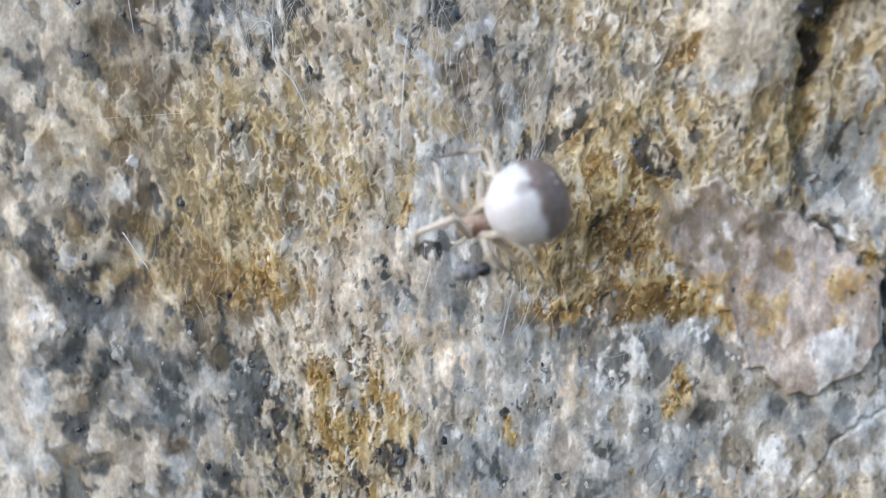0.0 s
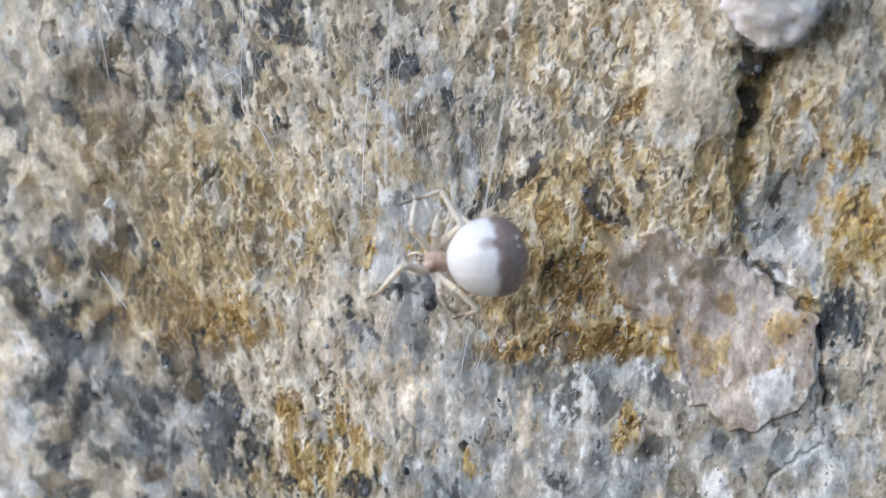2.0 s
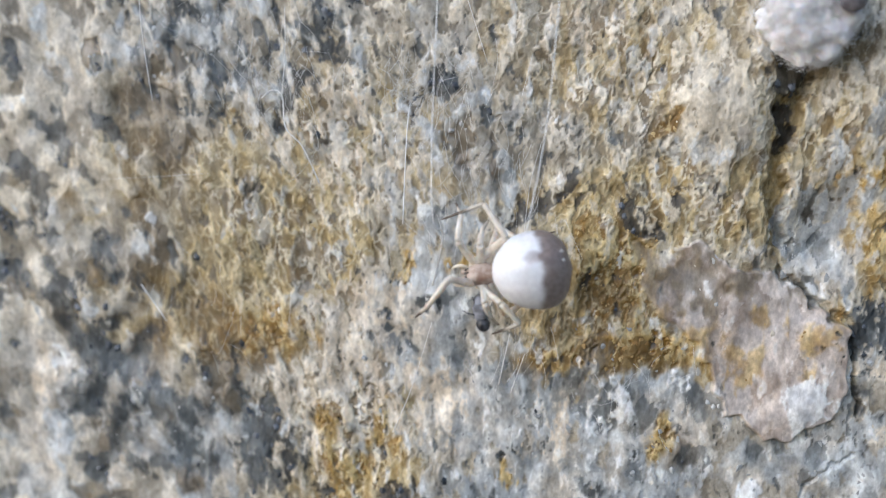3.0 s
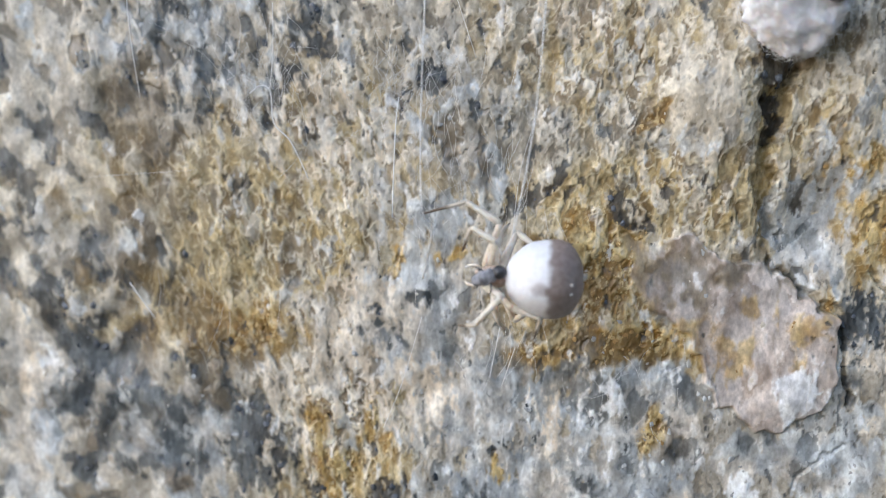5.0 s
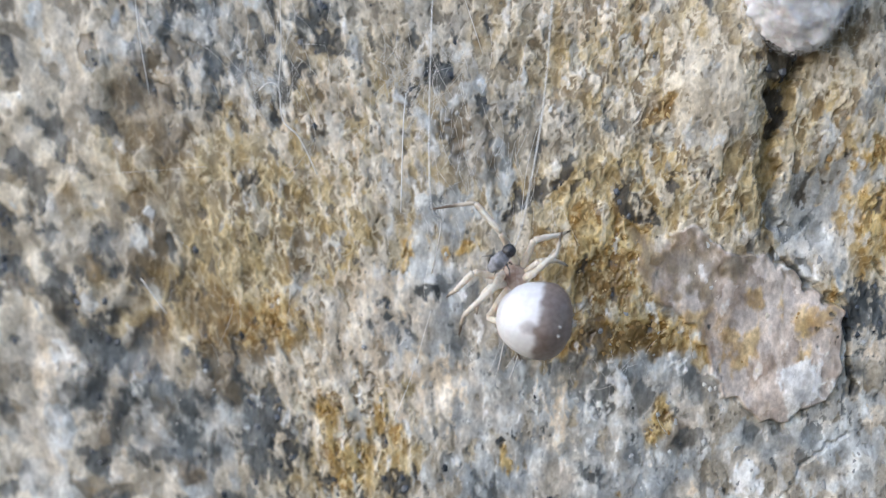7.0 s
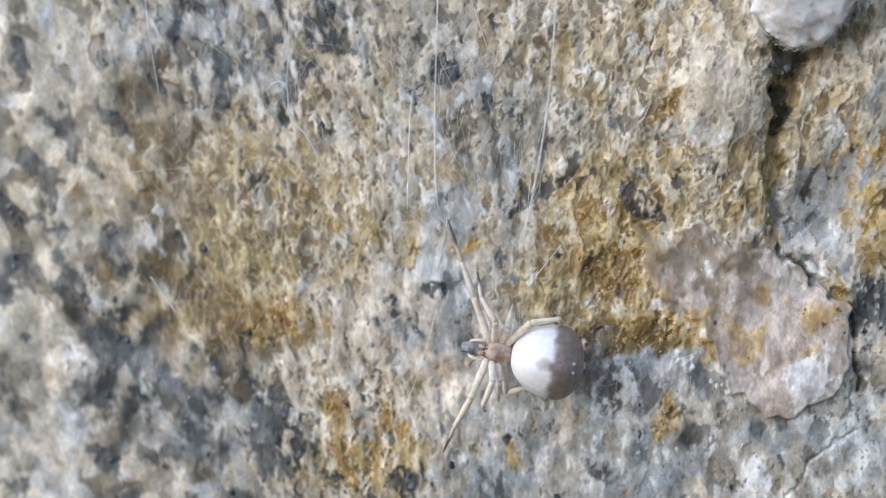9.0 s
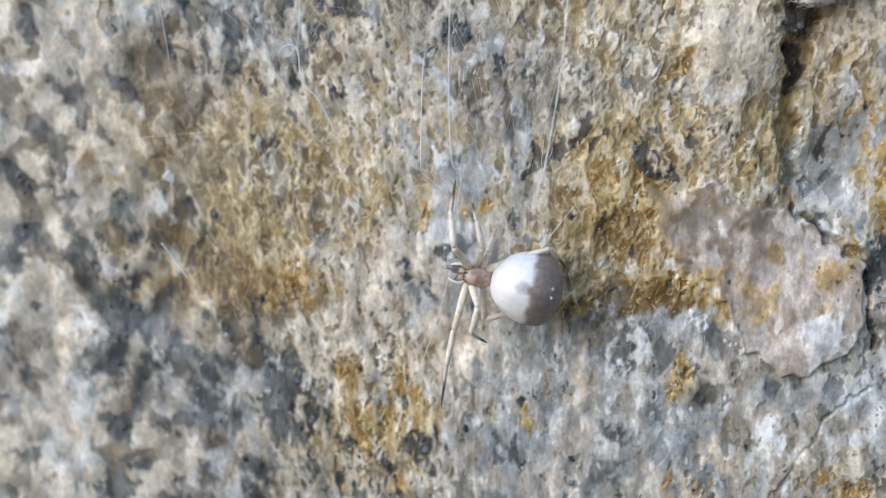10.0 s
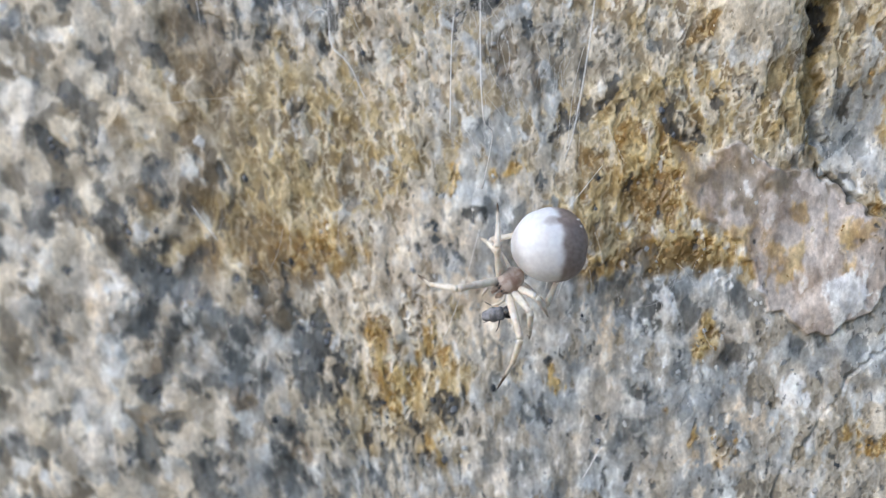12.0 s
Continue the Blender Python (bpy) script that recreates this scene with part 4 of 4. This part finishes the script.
hold((-1, 2), 5.5, (-0.41, -6.40, -0.33), (-0.94, -5.79, -0.86), (-1.09, -4.76, -1.98))
hold((-1, 2), 6.0, (-0.29, -6.38, -0.95), (-0.46, -5.80, -1.58), (-0.60, -4.79, -2.27))
hold((-1, 2), 6.5, (-0.96, -6.26, -1.74), (-1.31, -5.65, -2.56), (-1.49, -4.63, -3.43))
hold((-1, 2), 8.8, (-0.43, -4.37, -3.66), (-0.22, -4.10, -2.97), (-0.37, -3.55, -2.41))
hold((-1, 2), 9.0, (-1.64, -3.61, -4.43), (-2.15, -3.30, -3.72), (-2.30, -2.84, -2.59))
hold((-1, 2), 9.5, (-1.79, -3.52, -5.47), (-1.87, -3.24, -4.90), (-1.92, -2.78, -4.05))
hold((-1, 2), 10.0, (-2.79, -3.62, -2.63), (-3.07, -3.34, -1.77), (-3.28, -2.85, -1.11))
hold((-1, 2), 10.5, (-2.40, -3.48, -5.20), (-2.41, -3.25, -4.06), (-2.60, -2.79, -2.88))
hold((-1, 2), 10.8, (-3.86, -4.16, -4.90), (-4.15, -3.82, -4.33), (-3.86, -3.31, -3.47))
hold((-1, 2), 11.0, (-4.42, -4.88, -5.11), (-4.33, -4.55, -4.38), (-3.56, -3.99, -3.83))
hold((-1, 2), 11.5, (-3.97, -5.58, -4.43), (-4.09, -5.18, -4.01), (-3.88, -4.49, -3.61))
hold((-1, 2), 11.8, (-4.32, -5.64, -4.84), (-4.44, -5.24, -4.28), (-4.23, -4.56, -3.55))
hold((-1, 2), 12.0, (-3.51, -5.77, -5.25), (-3.44, -5.41, -4.41), (-3.49, -4.73, -3.26))
hold((1, 2), 0.0, (-1.20, -6.18, -2.50), (0.29, -5.73, -3.71), (0.96, -4.76, -4.98))
hold((1, 2), 1.0, (-1.13, -6.18, -2.56), (-0.14, -5.69, -3.54), (0.64, -4.74, -4.83))
hold((1, 2), 2.0, (-1.09, -6.14, -2.91), (0.21, -5.67, -4.11), (-1.17, -4.55, -4.63))
hold((1, 2), 2.5, (-1.00, -6.17, -2.75), (0.22, -5.69, -3.98), (-1.26, -4.56, -4.65))
hold((1, 2), 3.0, (-0.90, -6.16, -3.06), (0.32, -5.69, -4.06), (-1.30, -4.54, -4.76))
hold((1, 2), 5.0, (0.63, -6.24, -4.11), (1.71, -5.79, -4.67), (1.22, -4.76, -5.30))
hold((1, 2), 5.5, (1.31, -6.30, -4.25), (2.12, -5.83, -4.68), (1.63, -4.80, -5.19))
hold((1, 2), 7.2, (-3.12, -5.61, -4.83), (-3.86, -4.95, -6.29), (-4.78, -3.90, -7.42))
hold((1, 2), 8.8, (-1.60, -4.01, -7.32), (-1.91, -3.57, -8.22), (-1.66, -2.94, -9.33))
hold((1, 2), 9.0, (-1.66, -3.32, -8.60), (-2.01, -2.93, -9.29), (-1.92, -2.38, -9.90))
hold((1, 2), 9.5, (-2.08, -3.22, -9.48), (-2.30, -2.82, -10.47), (-2.28, -2.27, -11.00))
hold((1, 2), 10.0, (-3.02, -3.31, -6.88), (-3.33, -2.91, -7.77), (-2.60, -2.42, -8.32))
hold((1, 2), 10.5, (-2.70, -3.23, -8.46), (-2.71, -2.83, -9.76), (-2.45, -2.30, -10.26))
hold((1, 2), 10.8, (-2.33, -4.07, -8.34), (-2.26, -3.64, -9.53), (-2.21, -3.00, -10.18))
hold((1, 2), 11.0, (-2.02, -4.88, -8.55), (-2.00, -4.42, -9.58), (-1.94, -3.71, -10.10))
hold((1, 2), 11.5, (-2.65, -5.47, -7.77), (-2.61, -5.00, -8.65), (-2.75, -4.20, -9.28))
hold((1, 2), 11.8, (-2.88, -5.59, -7.48), (-2.76, -5.09, -8.63), (-2.62, -4.29, -9.54))
hold((1, 2), 12.0, (-2.02, -5.69, -8.45), (-1.97, -5.20, -9.41), (-1.98, -4.39, -10.11))
hold((-1, 4), 7.0, (0.92, -5.71, -2.25), (1.89, -5.26, -1.35), (2.22, -4.34, -0.40))
hold((-1, 4), 7.2, (0.74, -5.60, -2.10), (1.79, -5.17, -1.44), (2.19, -4.29, -0.47))
hold((-1, 4), 9.0, (0.99, -3.23, -4.94), (2.09, -2.91, -5.13), (1.95, -2.21, -6.11))
hold((-1, 4), 9.5, (0.37, -3.11, -5.79), (1.12, -2.83, -4.94), (1.30, -2.28, -4.22))
hold((-1, 4), 10.0, (0.13, -3.24, -3.61), (1.15, -2.92, -3.71), (1.58, -2.28, -4.54))
hold((-1, 4), 10.5, (-1.04, -3.00, -5.46), (-0.15, -2.69, -5.20), (0.61, -2.14, -5.34))
hold((-1, 4), 11.8, (-1.34, -5.19, -6.96), (0.06, -4.77, -7.42), (1.24, -4.02, -7.60))


def bent(hip, joints, lengths):
    """The joints nearest to those wished for that keep the segments' lengths."""
    chain, goal = [hip] + [j.copy() for j in joints], joints[-1].copy()
    for _ in range(12):
        chain[3] = goal.copy()
        for n in (2, 1):
            chain[n] = chain[n + 1] + (chain[n] - chain[n + 1]).normalized() * lengths[n]
        for n in (0, 1, 2):
            chain[n + 1] = chain[n] + (chain[n + 1] - chain[n]).normalized() * lengths[n]
    return chain


def segment_pose(a, b, up):
    x = (b - a).normalized()
    y = up.cross(x).normalized()
    m = Matrix((x, y, x.cross(y))).transposed().to_4x4()
    return Matrix.Translation(a * MM) @ m


def leg_rows(side, pair):
    rows = ([], [], [])
    hip = Vector(HIPS[pair]) * 1.0
    hip.y *= side
    rest = [Vector((p[0], side * p[1], p[2])) for p in REST[pair]]
    for t, body in BODY:
        held = HELD.get(((side, pair), t))
        if held:
            back = body.inverted()
            held = [(back @ (p * MM)) / MM for p in held]
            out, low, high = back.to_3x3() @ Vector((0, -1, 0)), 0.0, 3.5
            for _ in range(12):  # slack is taken up by moving the joints towards the camera, to fit its view
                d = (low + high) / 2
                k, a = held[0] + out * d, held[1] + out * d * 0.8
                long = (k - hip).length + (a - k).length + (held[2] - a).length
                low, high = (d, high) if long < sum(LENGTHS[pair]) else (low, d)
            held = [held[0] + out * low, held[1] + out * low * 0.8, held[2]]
        chain = bent(hip, held or rest, LENGTHS[pair])
        for n in range(3):
            rows[n].append((t, segment_pose(chain[n], chain[n + 1], Vector((0.02, 0.05, 1.0)))))
    return rows


# ---- what it feeds on ----
def prey():
    thing = tagged(new("insect_prey"), "small dark insect wrapped in grey silk, held in the jaws", "insect")
    bm = bmesh.new()
    ball(bm, (0.30, 0, 0), (0.66, 0.38, 0.35), lambda p: 1 + 0.08 * math.sin(9 * p.x), 24, 16)
    part("insect_body", bm, WRAP, thing, "grey silk-wrapped insect body")
    bm = bmesh.new()
    ball(bm, (-0.40, 0, 0.05), (0.37, 0.34, 0.30), None, 20, 14)
    part("insect_head", bm, PREY, thing, "black shiny insect head")
    for n, a in enumerate((-50, 20, 70)):
        bm = bmesh.new()
        w = Vector((math.cos(radians(a)), math.sin(radians(a)), 0.2))
        tube(bm, [w * 0.3, w * 0.7, w * 0.95 + Vector((0.1, 0, -0.15))], [0.04, 0.03, 0.015], 6)
        part("insect_leg", bm, PREY, thing)
    return thing


PREY_THING = prey()


def prey_pose(x, y, z, turn):
    return Matrix.Translation(Vector((x, y, z)) * MM) @ pose(0, 0, 0, 90) @ pose(0, 0, 0, 0, 0, turn)


FED = [(0.0, prey_pose(-2.20, -5.13, -4.51, 190)), (0.5, prey_pose(-2.23, -5.17, -5.22, 215)), (1.0, prey_pose(-2.30, -5.17, -3.71, 300)), (1.5, prey_pose(-1.98, -5.19, -3.53, 100)),
       (2.0, prey_pose(-2.26, -5.17, -3.47, 100)), (2.5, prey_pose(-1.95, -5.21, -3.59, 105)), (3.0, prey_pose(-1.77, -5.21, -3.82, 100)), (4.0, prey_pose(-0.65, -5.26, -3.44, 240)),
       (5.0, prey_pose(-0.85, -6.21, -2.21, 200)), (5.5, prey_pose(-0.88, -5.39, -2.57, 200)), (6.0, prey_pose(-0.70, -5.41, -2.69, 180)), (6.5, prey_pose(-0.12, -5.33, -1.89, 130)),
       (7.0, prey_pose(-0.69, -5.09, -1.63, 225)), (7.2, prey_pose(-0.76, -5.29, -1.47, 215)), (8.0, prey_pose(-1.70, -4.38, -3.15, 230)), (8.8, prey_pose(-1.79, -3.17, -4.22, 200)),
       (9.0, prey_pose(-2.22, -2.32, -6.64, 170)), (9.5, prey_pose(-3.25, -2.21, -7.60, 170)), (10.0, prey_pose(-3.77, -2.28, -4.48, 160)), (10.5, prey_pose(-3.95, -2.12, -7.46, 200)),
       (10.8, prey_pose(-4.37, -2.72, -7.56, 200)), (11.0, prey_pose(-4.31, -3.30, -7.82, 200)), (11.5, prey_pose(-4.54, -3.87, -7.95, 200)), (11.8, prey_pose(-4.78, -3.97, -7.84, 200)),
       (12.0, prey_pose(-3.39, -4.13, -8.83, 190))]


# ---- cocoon ----
def cocoon():
    thing = tagged(new("silk_cocoon"), "fluffy pinkish-white silk cocoon stuck to the rock", "cocoon")
    thing.location = Vector((13.50, -4.33, 11.01)) * MM
    def fluff(p):
        return 1 + 0.26 * noise.fractal(p * 1.4 + Vector((0, 5, 1)), 0.9, 2.0, 2) + 0.11 * noise.fractal(p * 4.0 + Vector((3, 1, 2)), 0.8, 2.0, 4)
    bm = bmesh.new()
    ball(bm, (0, 0, 0), (2.3, 1.3, 2.3), fluff, 128, 84)
    part("wool_body", bm, WOOL, thing)
    rng, bm = random.Random(4), bmesh.new()
    for n in range(1900):
        d = Vector((rng.gauss(0, 1), rng.gauss(0, 1) - 0.4, rng.gauss(0, 1))).normalized()
        k = fluff(d)
        root = Vector((d.x * 2.3, d.y * 1.3, d.z * 2.3)) * k
        along = Vector((rng.gauss(0, 1), rng.gauss(0, 1), rng.gauss(0, 1)))
        along = (along - d * along.dot(d)).normalized()
        tube(bm, [root - along * 0.3, root + along * 0.1 + d * rng.uniform(0.0, 0.30), root + along * rng.uniform(0.3, 0.7) + d * rng.uniform(-0.1, 0.4)], [0.007, 0.009, 0.005], 3)
    tagged(part("silk_fluff", bm, SILK, thing, "curled loose silk fibres"), kind="stuff")
    bm = bmesh.new()
    ball(bm, (1.65, -1.45, 0.15), (0.62, 0.5, 0.6), lambda p: 1 + 0.08 * noise.fractal(p * 3, 0.6, 2.0, 3), 24, 16)
    part("dark_plug", bm, PLUG, thing, "round dark grey plug")


cocoon()


# ---- threads ----
def thread(points, radius=0.026):
    bm, pts = bmesh.new(), [Vector(p) for p in points]
    line = []
    for n, (a, b) in enumerate(zip(pts, pts[1:])):
        before, after = pts[max(n - 1, 0)], pts[min(n + 2, len(pts) - 1)]
        for k in range(6):
            t = k / 6
            line.append(0.5 * (2 * a + (b - before) * t + (2 * before - 5 * a + 4 * b - after) * t * t + (3 * a - before - 3 * b + after) * t**3))
    line.append(pts[-1])
    tube(bm, line, [radius * (1 + 0.25 * noise.noise(p * 2)) for p in line], 6)
    return tagged(part("silk_thread", bm, SILK), "thin white silk thread stretched down the rock", "thread", "web threads")


thread([(2.42, -7.00, 20.68), (1.89, -6.67, 13.65), (1.67, -6.68, 11.06), (1.17, -6.43, 5.28), (0.29, -6.42, 0.33), (-0.15, -5.49, -1.13)], 0.028)
thread([(-3.88, -6.39, 21.12), (-3.97, -6.09, 13.90), (-4.04, -6.07, 10.75), (-4.22, -6.06, 4.68), (-4.10, -6.31, 0.80), (-3.68, -5.59, 0.05), (-4.27, -3.66, -2.46)], 0.028)
thread([(-5.74, -1.59, 6.90), (-5.84, -2.19, 5.08), (-5.96, -2.39, 0.61)], 0.030)
thread([(-20.64, -1.74, 21.38), (-20.45, -1.20, 13.27), (-20.24, -1.02, 10.32), (-20.00, -0.23, 7.19)], 0.026)
thread([(-13.85, -0.63, 7.30), (-13.17, -0.92, 7.67), (-12.65, -0.95, 7.31), (-12.48, -0.85, 5.68), (-11.59, -0.77, 4.70), (-10.67, -0.52, 2.72)], 0.036)
thread([(-12.44, -1.48, 11.93), (-12.44, -1.32, 9.61), (-12.67, -0.95, 7.45)], 0.020)
thread([(-0.42, -1.89, -4.98), (-0.95, -0.85, -7.75)], 0.024)
thread([(0.36, -1.89, -6.01), (-0.33, -0.88, -8.18)], 0.020)
thread([(-20.99, 0.96, -2.94), (-19.46, 0.75, -4.91)], 0.030)
thread([(-4.48, -1.53, -4.51), (-5.53, -1.19, -8.00), (-6.59, -0.51, -10.53)], 0.015)
thread([(2.00, -1.78, -1.29), (0.20, -1.85, -3.50)], 0.014)
thread([(1.08, -2.91, 4.86), (0.53, -2.71, 2.76), (0.21, -2.19, -0.07)], 0.011)
thread([(1.99, -0.35, -16.36), (0.92, -0.11, -18.26)], 0.022)
thread([(-3.35, -2.79, 13.80), (-1.71, -2.11, 8.82)], 0.016)
thread([(-23.26, 0.78, 2.92), (-17.01, 0.15, 3.26)], 0.007)


def on_rock(x, z):
    y, _ = terrain(np.array(x), np.array(z))
    return y


def web_fuzz():
    """Fine silk that lies on the rock in loose strands."""
    rng, bm = random.Random(8), bmesh.new()
    fields = [(-3.75, 4.95, 3.0, 5.5, 90, 22, 70), (-5.86, 7.63, 1.6, 1.6, 85, 35, 70), (-12.33, 7.75, 2.5, 3.5, 100, 30, 60), (-15.17, 9.01, 3.5, 3.0, 95, 32, 40),
              (0.55, 2.28, 1.5, 2.5, 80, 16, 18), (-0.13, -6.95, 2.0, 1.6, 75, 14, 14), (-17.37, -4.25, 4.5, 3.0, 100, 25, 14), (6.33, -8.55, 6.0, 3.0, 80, 30, 24)]
    for cx, cz, rx, rz, lean, spread, count in fields:
        for n in range(count):
            x0, z0, a = rng.gauss(cx, rx * 0.6), rng.gauss(cz, rz * 0.6), radians(rng.gauss(lean, spread))
            long, curl = rng.uniform(0.8, 2.8), rng.gauss(0, 0.35)
            xs = [x0 + long * t * math.cos(a + curl * t) for t in (-0.5, -0.25, 0, 0.25, 0.5)]
            zs = [z0 + long * t * math.sin(a + curl * t) for t in (-0.5, -0.25, 0, 0.25, 0.5)]
            off = rng.uniform(0.1, 0.5)
            tube(bm, [(x, y - off, z) for x, y, z in zip(xs, on_rock(xs, zs), zs)], [rng.uniform(0.005, 0.010)] * 5, 3)
    tagged(part("web_fuzz", bm, SILK), "fine loose white silk strands lying on the rock", "cobweb", kind="stuff")


web_fuzz()


# ---- loose grains in the rock's face ----
def chip(seed, flat, tall):
    rng, bm = random.Random(seed), bmesh.new()
    bmesh.ops.create_icosphere(bm, subdivisions=1, radius=1.0)
    for v in bm.verts:
        v.co *= rng.uniform(0.75, 1.2)
        v.co = Vector((v.co.x, v.co.y * flat, v.co.z * tall)) * MM
    me = bpy.data.meshes.new("chip")
    bmesh.ops.recalc_face_normals(bm, faces=bm.faces)
    bm.to_mesh(me)
    bm.free()
    return me


def grains(name, mat, likely, count, low, high, flat, tall, sink, seed):
    """Chips of one mineral, scattered where it is found."""
    rng = np.random.RandomState(seed)
    shapes = [chip(seed + n, flat, tall) for n in range(6)]
    for me in shapes:
        me.materials.append(mat)
    seen = (WALL_X > -30) & (WALL_X < 25) & (WALL_Z > -19) & (WALL_Z < 14)
    chance = np.where(seen, likely, 0).ravel()
    for n, i in enumerate(rng.choice(chance.size, count, False, chance / chance.sum())):
        ob = new(name, shapes[n % 6])
        k = low + (high - low) * rng.rand() ** 2
        ob.parent = wall
        ob.matrix_basis = (Matrix.Translation(Vector((WALL_X.flat[i], WALL_Y.flat[i] + sink * k, WALL_Z.flat[i])) * MM)
                           @ pose(0, 0, 0, rng.uniform(-20, 20), rng.uniform(-35, 35), rng.uniform(-25, 25)) @ Matrix.Diagonal((k, k, k, 1)))


grains("quartz_grain", CHIP_QUARTZ, (MINERALS["quartz"] > 0.8) * MINERALS["shard"] ** 2 + 0.05 * MINERALS["rosy"], 280, 0.08, 0.26, 0.5, 1.5, 0.4, 11)
grains("dark_grain", CHIP_DARK, MINERALS["dark"] ** 3 * (1 - 0.8 * MINERALS["quartz"]), 260, 0.08, 0.26, 0.6, 1.2, 0.20, 23)
grains("pale_grain", CHIP_PALE, MINERALS["cream"] ** 4 * (1 - MINERALS["umber_shade"]) * (1 - MINERALS["quartz"]) * (1 - MINERALS["dark"]), 240, 0.08, 0.22, 0.55, 1.3, 0.40, 37)
grains("ochre_grain", CHIP_OCHRE, MINERALS["ochre"] ** 4, 220, 0.08, 0.20, 0.55, 1.3, 0.40, 51)


def motions():
    walk(SPIDER, BODY)
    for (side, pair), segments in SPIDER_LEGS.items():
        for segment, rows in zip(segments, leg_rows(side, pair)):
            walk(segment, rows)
    walk(PREY_THING, FED)
    walk(SPIDER_ABDOMEN, [(t, pose(-2.05 * MM, 0, 0.3 * MM, ROLL.get(t, 0), TIP.get(t, 0), SWING.get(t, 0))) for t, _ in BODY])


motions()
